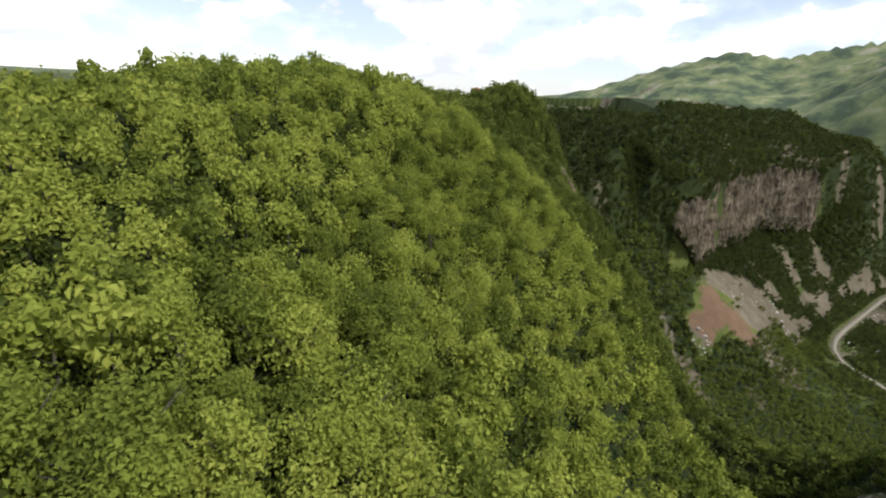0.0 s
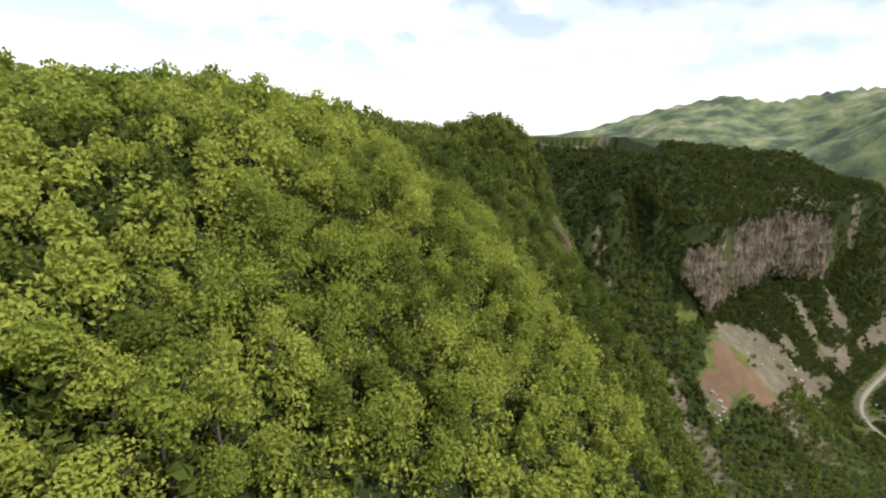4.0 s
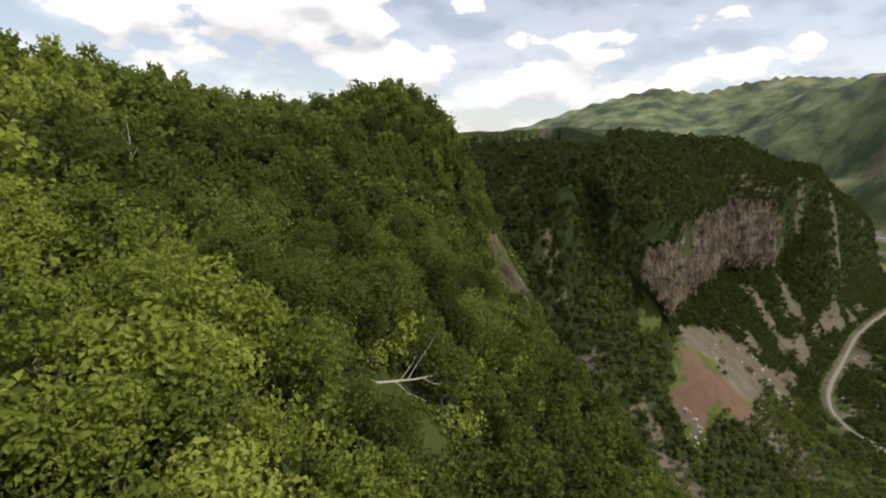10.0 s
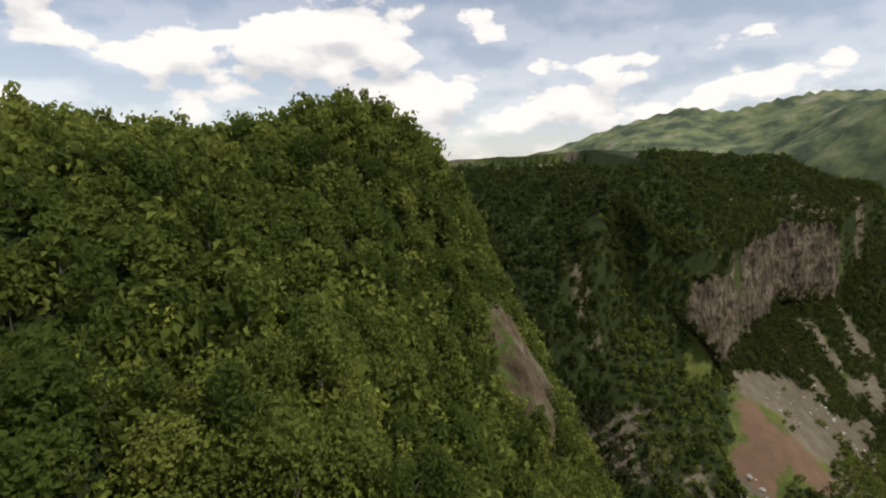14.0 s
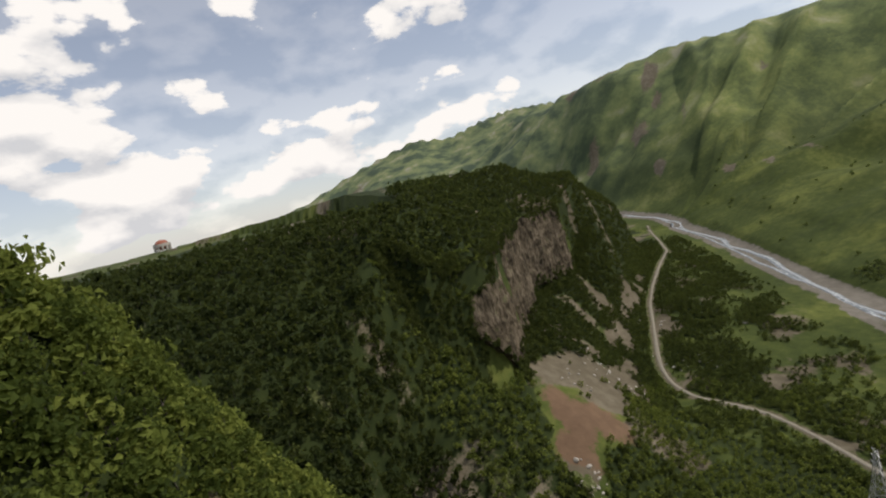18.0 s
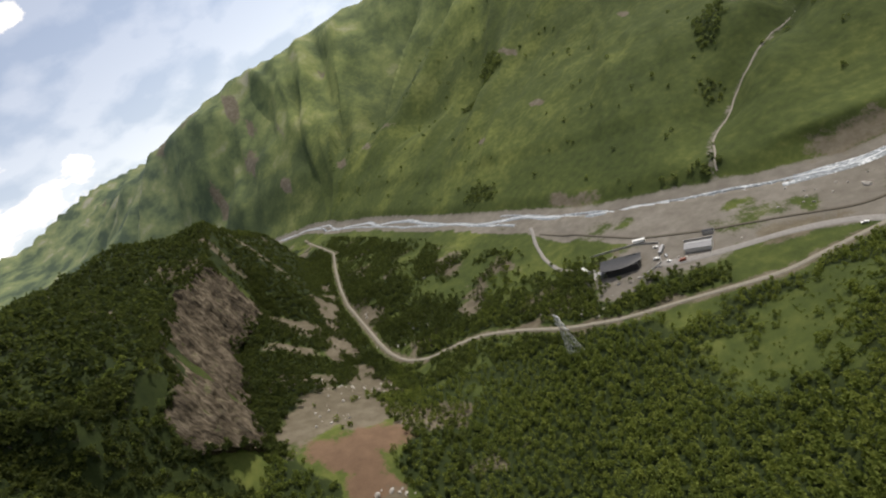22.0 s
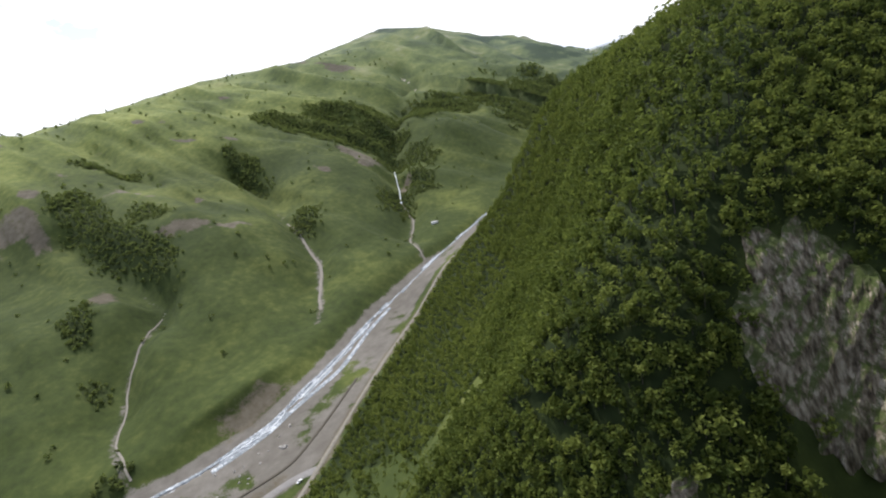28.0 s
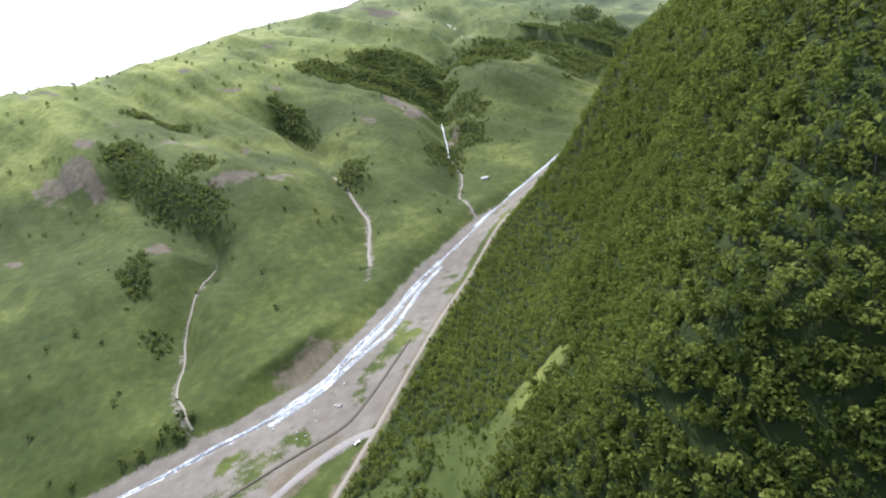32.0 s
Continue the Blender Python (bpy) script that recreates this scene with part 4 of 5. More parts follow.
def tree_thing(seed, cards, rx, rz, base, size, label, mat):
    leaf, wv, wf = tree_arrays(seed, cards, rx, rz, base, size, limbs=5, lobes=11, sides=7)
    top = tagged(new("tree"), label, "tree", "trees on the near hillside")
    t = new("trunk", mesh_from("trunk", wv, wf, [BARK], True))
    c = new("crown", mesh_from("crown", leaf, np.arange(len(leaf)).reshape(-1, 4), [mat], False, None, np.full(len(leaf), 0.0)))
    t.parent = c.parent = top
    return top


def plant():
    labels = ("leafy round-crowned broadleaf tree on the wooded hillside", "tall light-green broadleaf tree on the wooded hillside", "bushy many-lobed hazel-like tree on the wooded hillside", "spreading grey-green broadleaf tree on the wooded hillside", "slim young broadleaf tree on the wooded hillside")
    forms = ((2.7, 2.5, 2.0, .36), (2.3, 3.1, 2.2, .34), (2.9, 2.1, 1.3, .34), (3.1, 2.6, 1.8, .37), (2.0, 2.9, 2.0, .32))
    one = lambda a, b: np.full(np.shape(a), 1.0)
    # the hilltop woods, close under the flight
    x, y, rng = scatter(-130, 190, -70, 318, 4.0, 5)
    z = height(x, y)
    d = clearance(x, y, z)
    near = (d < 135) & (x > -28 - 0.95 * np.maximum(y, 0)) & ((y > 12) | (x > 5))
    x, y, z, d = x[near], y[near], z[near], d[near]
    order = np.argsort(d)
    first, second, third, fourth = order[:290], order[290:1100], order[1100:2500], order[2500:]
    models = [tree_thing(101 + k, 1250, f[0], f[1], f[2] * .8, f[3] * .78, labels[k], LEAF_SUN) for k, f in enumerate(forms)]
    models += [tree_thing(101 + k, 1250, f[0], f[1], f[2] * .8, f[3] * .78, labels[k].replace("leafy", "shade-toned mid-green").replace("light-green", "shade-toned mid-green"), LEAF_MID) for k, f in enumerate(forms)]
    # cloud shade on the knoll trees is put in by choosing darker leaves
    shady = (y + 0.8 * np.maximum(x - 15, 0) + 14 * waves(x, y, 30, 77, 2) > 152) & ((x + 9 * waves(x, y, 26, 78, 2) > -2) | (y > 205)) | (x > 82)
    used = set()
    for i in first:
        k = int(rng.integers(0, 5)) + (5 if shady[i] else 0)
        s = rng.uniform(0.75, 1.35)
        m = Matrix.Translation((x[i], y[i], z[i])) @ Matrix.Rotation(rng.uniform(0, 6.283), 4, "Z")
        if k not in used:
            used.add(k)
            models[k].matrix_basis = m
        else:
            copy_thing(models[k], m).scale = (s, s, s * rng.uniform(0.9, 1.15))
    fine = [tree_arrays(700 + k, 310, f[0], f[1] * 1.05, f[2] * .6, .5, 1, 11, 4) for k, f in enumerate(forms)]
    mid = [tree_arrays(200 + k, 120, f[0], f[1] * 1.1, f[2] * .5, .8, 0, 10, 3) for k, f in enumerate(forms)]
    next_ = [tree_arrays(240 + k, 62, f[0], f[1] * 1.1, f[2] * .45, 1.05, 0, 9, 3) for k, f in enumerate(forms)]
    far = [tree_arrays(300 + k, 50, f[0], f[1] * 1.1, f[2] * .35, 1.02, 0, 8) for k, f in enumerate(forms)]
    cliffside = [tree_arrays(600 + k, 24, f[0] * 1.3, f[1] * 1.1, f[2] * .5, 2.0, 0, 8) for k, f in enumerate(forms)]
    low = [tree_arrays(400 + k, 36, f[0], f[1] * .8, f[2] * .2, 1.3, 0, 7) for k, f in enumerate(forms)]
    brush = [tree_arrays(450 + k, 60, 2.3, 1.4, .2, .72, 0, 7) for k in range(4)]
    text = "dense mixed green broadleaf forest on the hillside"
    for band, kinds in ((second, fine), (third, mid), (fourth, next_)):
        for dim, mat in ((False, LEAF_SUN), (True, LEAF_MID)):
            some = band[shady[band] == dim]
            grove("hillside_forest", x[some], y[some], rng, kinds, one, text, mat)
    x, y, rng = scatter(-110, 190, -20, 318, 3.6, 15)
    c = clearance(x, y, height(x, y))
    grove("undergrowth", x[c < 50], y[c < 50], rng, brush, one, "low green undergrowth between the hillside trees", LEAF_MID)
    keep = (c >= 50) & (c < 110) & (y > 185) & (x < 75)
    grove("undergrowth", x[keep], y[keep], rng, brush, lambda a, b: np.full(np.shape(a), 1.15), "low green undergrowth between the hillside trees", LEAF_MID)
    x, y, rng = scatter(-40, 80, 15, 215, 2.5, 16)
    c = clearance(x, y, height(x, y)) < 30
    leafy = [tree_arrays(460 + k, 100, 2.0, 1.5, .2, .42, 0, 9) for k in range(4)]
    grove("undergrowth", x[c], y[c], rng, leafy, one, "low green undergrowth between the hillside trees", LEAF_SUN)
    # the flank towards the valley
    x, y, rng = scatter(-60, 420, -480, 340, 5.7, 8)
    u = x - ramp(y, HILL_Y, HILL_X)
    keep = (clearance(x, y, height(x, y)) >= 135) & (u < 250) & (u > -30)
    grove("slope_forest", x[keep], y[keep], rng, far, lambda a, b: np.full(np.shape(a), 1.35), "dense mixed green broadleaf forest on the steep flank", LEAF_MID)
    x, y, rng = scatter(180, 660, -720, 470, 4.7, 7)
    u = x - ramp(y, HILL_Y, HILL_X)
    keep = (u >= 240) & ((x < 470) | (y + 0.2 * x <= 470))
    grove("valley_bushes", x[keep], y[keep], rng, low, lambda a, b: 1.0 + 0.25 * waves(a, b, 40, 3, 2), "low dense green bushes at the foot of the slope", LEAF_MID)
    # tufts and small bushes spread over the open meadow
    rng = np.random.default_rng(41)
    x, y = rng.uniform(235, 385, 9000), rng.uniform(20, 240, 9000)
    keep = (spots(x, y, MEADOW) > 0.25) & (along(ROAD, x, y)[0] > 6) & (rng.uniform(0, 1, len(x)) < 0.13 + 0.22 * np.clip(waves(x, y, 20, 55, 3), -0.5, 1))
    tufts = [tree_arrays(640 + k, 22, 1.5, 0.9, 0.0, 0.75, 0, 5) for k in range(4)]
    grove("meadow_bushes", x[keep], y[keep], rng, tufts, lambda a, b: np.full(np.shape(a), 0.7), "small green bushes dotted over the sloping meadow", LEAF_MID)
    # young growth that fills the steep flank between the trees
    rng = np.random.default_rng(29)
    x, y = rng.uniform(60, 330, 30000), rng.uniform(-200, 190, 30000)
    z = height(x, y)
    steep = np.hypot(height(x + 2, y) - height(x - 2, y), height(x, y + 2) - height(x, y - 2)) / 4
    u = x - ramp(y, HILL_Y, HILL_X)
    keep = (u < 250) & (steep > 0.6) & (forest(x, y) > 0.5) & (z < 222) & (rng.uniform(0, 1, len(x)) < (steep - 0.45) * 0.42)
    fill = [tree_arrays(470 + k, 32, 2.5, 1.9, .3, 1.0, 0, 7) for k in range(5)]
    grove("young_growth", x[keep], y[keep], rng, fill, one, "young green growth between the trees of the steep flank", LEAF_MID)
    x, y = rng.uniform(-30, 175, 9000), rng.uniform(180, 320, 9000)
    z = height(x, y)
    steep = np.hypot(height(x + 2, y) - height(x - 2, y), height(x, y + 2) - height(x, y - 2)) / 4
    keep = (forest(x, y) > 0.5) & (clearance(x, y, z) < 150) & (rng.uniform(0, 1, len(x)) < 0.1 + steep * 0.3)
    fill = [tree_arrays(480 + k, 56, 2.6, 2.2, .4, .78, 0, 9) for k in range(5)]
    grove("young_growth", x[keep], y[keep], rng, fill, one, "young green growth between the trees of the knoll", LEAF_MID)
    # round the cliff, in the leaf tone darkened for cloud shade
    x, y, rng = scatter(-200, 1120, 300, 860, 6.0, 6)
    keep = (x - ramp(y, HILL_Y, HILL_X) < 240) | ((y + 0.2 * x > 470) & ((x >= 470) | (y >= 470) | (x - ramp(y, HILL_Y, HILL_X) < 240)))
    bd, bside, brun = along(RIM, x, y)
    keep &= bd * np.where(bside < 0, -1, 1) > -70
    small = lambda a, b: np.where(height(a, b) < 60, 0.8, 1.2)
    grove("plateau_forest", x[keep], y[keep], rng, cliffside, small, "dark cloud-shaded dense green forest on and below the cliff", LEAF_CLOUD_SHADE)
    # woods on the valley floor, on both sides of the road
    x, y, rng = scatter(395, 1120, 150, 830, 3.7, 36)
    keep = (height(x, y) < 48) & (along(ROAD, x, y)[0] > 5)
    grove("valley_woods", x[keep], y[keep], rng, low, lambda a, b: 0.95 + 0.3 * waves(a, b, 30, 4, 2), "dense low woods and scrub on the valley floor", LEAF_VALE)
    # bushes that cling to the steep walls of the ravine
    rng = np.random.default_rng(23)
    x, y = rng.uniform(60, 640, 26000), rng.uniform(330, 700, 26000)
    steep = np.hypot(height(x + 2, y) - height(x - 2, y), height(x, y + 2) - height(x, y - 2)) / 4
    bd, bside, brun = along(RIM, x, y)
    keep = (bside > 0) & (bd < 150) & (steep > 0.65) & (forest(x, y) > 0.4) & (rng.uniform(0, 1, len(x)) < (steep - 0.5) * 0.5)
    run = rng.uniform(RIM_RUN[4] - 30, RIM_RUN[5] + 40, 2600)
    off = rng.uniform(-5, 16, 2600)
    ax, ay = np.interp(run, RIM_RUN, RIM[:, 0]), np.interp(run, RIM_RUN, RIM[:, 1])
    bx, by = np.interp(run + 6, RIM_RUN, RIM[:, 0]) - ax, np.interp(run + 6, RIM_RUN, RIM[:, 1]) - ay
    size = np.hypot(bx, by) + 1e-6
    ax, ay = ax + by / size * off, ay - bx / size * off
    wall = np.hypot(height(ax + 1, ay) - height(ax - 1, ay), height(ax, ay + 1) - height(ax, ay - 1)) / 2 > 1.2
    more = rng.uniform(RIM_RUN[5] + 50, RIM_RUN[10] - 8, 2400)
    off = rng.uniform(2, 24, 2400)
    cx, cy = np.interp(more, RIM_RUN, RIM[:, 0]), np.interp(more, RIM_RUN, RIM[:, 1])
    bx, by = np.interp(more + 6, RIM_RUN, RIM[:, 0]) - cx, np.interp(more + 6, RIM_RUN, RIM[:, 1]) - cy
    size = np.hypot(bx, by) + 1e-6
    top = height(cx, cy)
    cx, cy = cx + by / size * off, cy - bx / size * off
    over = 7 + 38 * np.clip(1 - (more - RIM_RUN[5] - 44) / 90, 0, 1)
    low_down = ((height(cx, cy) < top - 70) | (height(cx, cy) > top - over)) & (spots(cx, cy, SCREE) < 0.5)
    x, y, keep = np.concatenate([x, cx]), np.concatenate([y, cy]), np.concatenate([keep, low_down])
    x, y, keep = np.concatenate([x, ax]), np.concatenate([y, ay]), np.concatenate([keep, wall & (run < RIM_RUN[5] + 34)])
    grove("cliff_bushes", x[keep], y[keep], rng, low, one, "dark cloud-shaded bushes clinging to the steep rocky slope", LEAF_CLOUD_SHADE)
    # growth that hangs over the cliff's edges and clings to its ledges
    rng = np.random.default_rng(31)
    S, V = rng.uniform(RIM_RUN[5] + 20, RIM_RUN[9] + 28, 6000), rng.uniform(0, 1, 6000)
    ends = np.clip(np.minimum((S - RIM_RUN[5] - 22) / 24, (RIM_RUN[9] + 26 - S) / 40), 0, 1)
    green = 1.25 * np.clip(1 - V / 0.20, 0, 1) + 1.15 * np.clip((V - 0.80) / 0.20, 0, 1) + 0.6 * (1 - ends) + 0.75 * waves(S, V * 70, 24, 35, 4)
    keep = green > rng.uniform(0.42, 1.1, len(S))
    cx, cy, cz = cliff_surface(S[keep], np.clip(V[keep], 0.03, 0.98))
    ledge = [tree_arrays(620 + k, 26, 2.1, 1.3, 0.0, 1.35, 0, 6) for k in range(4)]
    grove("ledge_bushes", cx, cy, rng, ledge, one, "dark cloud-shaded bushes on the ledges and edges of the cliff", LEAF_CLOUD_SHADE, pz=cz - 0.8)
    # thickets on the mountain across the river, some in place of gully shade
    rng = np.random.default_rng(9)
    gx, gy = np.meshgrid(np.arange(540, 2000, 6.2), np.arange(-2000, 1800, 6.2))
    gx, gy = (gx + rng.uniform(-3, 3, gx.shape)).ravel(), (gy + rng.uniform(-3, 3, gy.shape)).ravel()
    inside = woods_and_shade(gx, gy) > rng.uniform(0.15, 0.85, gx.shape)
    px, py = [gx[inside]], [gy[inside]]
    n = 500
    px.append(rng.uniform(560, 1700, n))
    py.append(rng.uniform(-1500, 900, n))
    px, py = np.concatenate(px), np.concatenate(py)
    d, side, run = along(RIVER, px, py)
    keep = (side < 0) & (d > 34)
    tuft = [tree_arrays(500 + k, 11, 3.2, 1.8, 0.0, 2.4, 0, 5) for k in range(4)]
    grove("mountain_thickets", px[keep], py[keep], rng, tuft, lambda a, b: np.full(np.shape(a), 1.1) * (1 + 0.4 * (np.hypot(a, b) > 1100)), "dark scattered thickets on the grassy mountainside, partly standing in for shade", LEAF_SHRUB)


plant()

# ---- things on the valley floor ----
def box(bm, cx, cy, cz, sx, sy, sz, turn=0.0, bevel=0.0):
    m = Matrix.Translation((cx, cy, cz)) @ Matrix.Rotation(turn, 4, "Z") @ Matrix.Diagonal((sx, sy, sz, 1))
    r = bmesh.ops.create_cube(bm, size=1.0, matrix=m)
    if bevel:
        bmesh.ops.bevel(bm, geom=list({e for v in r["verts"] for e in v.link_edges}), offset=bevel, segments=1, affect="EDGES")


def beam(bm, a, b, w):
    a, b = Vector(a), Vector(b)
    d = b - a
    m = Matrix.Translation((a + b) / 2) @ d.to_track_quat("Z", "Y").to_matrix().to_4x4() @ Matrix.Diagonal((w, w, d.length, 1))
    bmesh.ops.create_cube(bm, size=1.0, matrix=m)


def ground_z(x, y):
    return float(height(x, y))


def pylon(x, y, turn, high=38.0):
    top = tagged(new("transmission_tower"), "grey lattice steel transmission tower beside the gravel road", "pylon")
    top.matrix_basis = Matrix.Translation((x, y, ground_z(x, y) - 0.3)) @ Matrix.Rotation(turn, 4, "Z")
    half = lambda h: 4.2 * max(0.0, 1 - h / high) ** 1.25 + 0.75
    levels = [0, 6, 12, 17.5, 22.5, 27, 31, 34.5, high]
    corners = ((1, 1), (-1, 1), (-1, -1), (1, -1))
    for cx, cy in corners:
        bm = bmesh.new()
        for a, b in zip(levels[:-1], levels[1:]):
            beam(bm, (cx * half(a), cy * half(a), a), (cx * half(b), cy * half(b), b), 0.27)
        part("leg", bm, STEEL, top)
    for k in range(4):
        bm = bmesh.new()
        (ax, ay), (bx, by) = corners[k], corners[(k + 1) % 4]
        for a, b in zip(levels[:-1], levels[1:]):
            p, q = half(a), half(b)
            beam(bm, (ax * p, ay * p, a), (bx * q, by * q, b), 0.14)
            beam(bm, (bx * p, by * p, a), (ax * q, ay * q, b), 0.14)
            beam(bm, (ax * q, ay * q, b), (bx * q, by * q, b), 0.13)
        part("bracing", bm, STEEL, top)
    for h, reach in ((27, 8.5), (32, 7.0), (37, 5.2)):
        for sgn in (-1, 1):
            bm = bmesh.new()
            for yy in (-0.7, 0.7):
                beam(bm, (sgn * half(h), yy, h), (sgn * reach, 0, h + 0.4), 0.16)
                beam(bm, (sgn * half(h + 2), yy, h + 2), (sgn * reach, 0, h + 0.4), 0.16)
            arm = part("cross_arm", bm, STEEL, top)
            bm = bmesh.new()
            for j in range(5):
                bmesh.ops.create_cone(bm, cap_ends=True, segments=8, radius1=0.28, radius2=0.16, depth=0.35, matrix=Matrix.Translation((sgn * reach, 0, h - 0.1 - 0.42 * j)))
            part("insulator", bm, GLASS_DARK, arm, "dark insulator string")
    return top


def black_building(x, y, turn):
    top = tagged(new("building"), "modern building with a sloping charcoal roof beside the river yard", "building")
    top.matrix_basis = Matrix.Translation((x, y, ground_z(x, y) - 0.2)) @ Matrix.Rotation(turn, 4, "Z")
    L, W, H = 32.0, 19.0, 6.5
    for name, cx, cy, sx, sy in (("wall", 0, W / 2 - 1.2, L - 5, .4), ("wall", 0, -W / 2 + 1.2, L - 5, .4), ("wall", L / 2 - 2.5, 0, .4, W - 2.8), ("wall", -L / 2 + 2.5, 0, .4, W - 2.8)):
        bm = bmesh.new()
        box(bm, cx, cy, H / 2, sx, sy, H)
        part(name, bm, ROOF_BLACK if sx > 1 else GLASS_DARK, top)
    # the roof: a slab with one straight and one bowed long edge, rising to one end
    def roof_at(a, b):
        lo, hi = -W / 2 - 1.0, (W / 2 + 1.0) * (1 - 0.75 * max(0.0, -a) ** 1.7 - 0.12 * max(0.0, a) ** 2)
        return lo + (hi - lo) * (b + 1) / 2, H + 0.5 + 1.1 * (1 - b * b) + 1.6 * a + 0.9 * b

    n, m = 20, 10
    bm = bmesh.new()
    up, dn = [], []
    for i in range(n + 1):
        a = -1 + 2 * i / n
        for j in range(m + 1):
            b = -1 + 2 * j / m
            y_, z = roof_at(a, b)
            up.append(bm.verts.new((a * (L / 2 + 1.5), y_, z)))
            dn.append(bm.verts.new((a * (L / 2 + 1.5), y_, z - 0.6)))
    k = m + 1
    for i in range(n):
        for j in range(m):
            q = i * k + j
            bm.faces.new((up[q], up[q + k], up[q + k + 1], up[q + 1]))
            bm.faces.new((dn[q], dn[q + 1], dn[q + k + 1], dn[q + k]))
    for i in range(n):
        for j in (0, m):
            q = i * k + j
            bm.faces.new((up[q], dn[q], dn[q + k], up[q + k]) if j == 0 else (up[q], up[q + k], dn[q + k], dn[q]))
    for j in range(m):
        for i in (0, n):
            q = i * k + j
            bm.faces.new((up[q], up[q + 1], dn[q + 1], dn[q]) if i == 0 else (up[q], dn[q], dn[q + 1], up[q + 1]))
    roof = part("roof", bm, ROOF_BLACK, top, "sloping charcoal sheet-metal roof")
    for a in (-0.75, -0.5, -0.25, 0, 0.25, 0.5, 0.75):
        bm = bmesh.new()
        for j in range(8):
            b0, b1 = -1 + j / 4, -1 + (j + 1) / 4
            (y0, z0), (y1, z1) = roof_at(a, b0), roof_at(a, b1)
            beam(bm, (a * (L / 2 + 1.5), y0, z0 + 0.06), (a * (L / 2 + 1.5), y1, z1 + 0.06), 0.16)
        part("roof_seam", bm, ROOF_BLACK, roof)
    for j in range(6):
        bm = bmesh.new()
        box(bm, -L / 2 + 5 + j * 4.4, -W / 2 + 0.95, 3.0, 3.2, .12, 3.6)
        part("window", bm, GLASS_DARK, top, "dark glazed window")
    bm = bmesh.new()
    box(bm, L / 2 + 4.5, -2, 0.5, 12, 12, 0.5, 0, 0.06)
    part("terrace", bm, CONCRETE, top, "pale concrete terrace")
    bm = bmesh.new()
    box(bm, L / 2 + 3.2, 2.0, 2.2, 6, 7, 3.4, 0, 0.05)
    part("annex", bm, ROOF_GREY, top, "low grey flat-roofed annex")
    return top


def shed(x, y, turn, L, W, H, label, roof_mat, wall_mat):
    top = tagged(new("warehouse"), label, "building", "yard buildings")
    top.matrix_basis = Matrix.Translation((x, y, ground_z(x, y) - 0.2)) @ Matrix.Rotation(turn, 4, "Z")
    for cx, cy, sx, sy in ((0, W / 2, L, .3), (0, -W / 2, L, .3), (L / 2, 0, .3, W - .3), (-L / 2, 0, .3, W - .3)):
        bm = bmesh.new()
        box(bm, cx, cy, H / 2, sx, sy, H)
        part("wall", bm, wall_mat, top)
    for sgn in (-1, 1):
        bm = bmesh.new()
        m = Matrix.Translation((0, sgn * W * .265, H + W * .09)) @ Matrix.Rotation(-sgn * 0.33, 4, "X") @ Matrix.Diagonal((L + 1, W * .58, .18, 1))
        bmesh.ops.create_cube(bm, size=1.0, matrix=m)
        part("roof", bm, roof_mat, top, "pitched sheet roof slope")
    for sgn in (-1, 1):
        bm = bmesh.new()
        v = [bm.verts.new((sgn * L / 2 + o, q, zz)) for o in (-.14, .14) for q, zz in ((-W / 2, H), (W / 2, H), (0, H + W * .175))]
        bm.faces.new((v[0], v[1], v[2])), bm.faces.new((v[5], v[4], v[3]))
        for i, j in ((0, 1), (1, 2), (2, 0)):
            bm.faces.new((v[j], v[i], v[i + 3], v[j + 3]))
        part("gable", bm, wall_mat, top)
    for j in range(3):
        bm = bmesh.new()
        box(bm, -L / 3 + j * L / 3, -W / 2 - .17, H * .55, L * .16, .08, H * .4)
        part("window", bm, GLASS_DARK, top)
    bm = bmesh.new()
    box(bm, L / 2 + .17, 0, H * .4, .1, W * .35, H * .8)
    part("door", bm, ROOF_GREY, top)
    return top


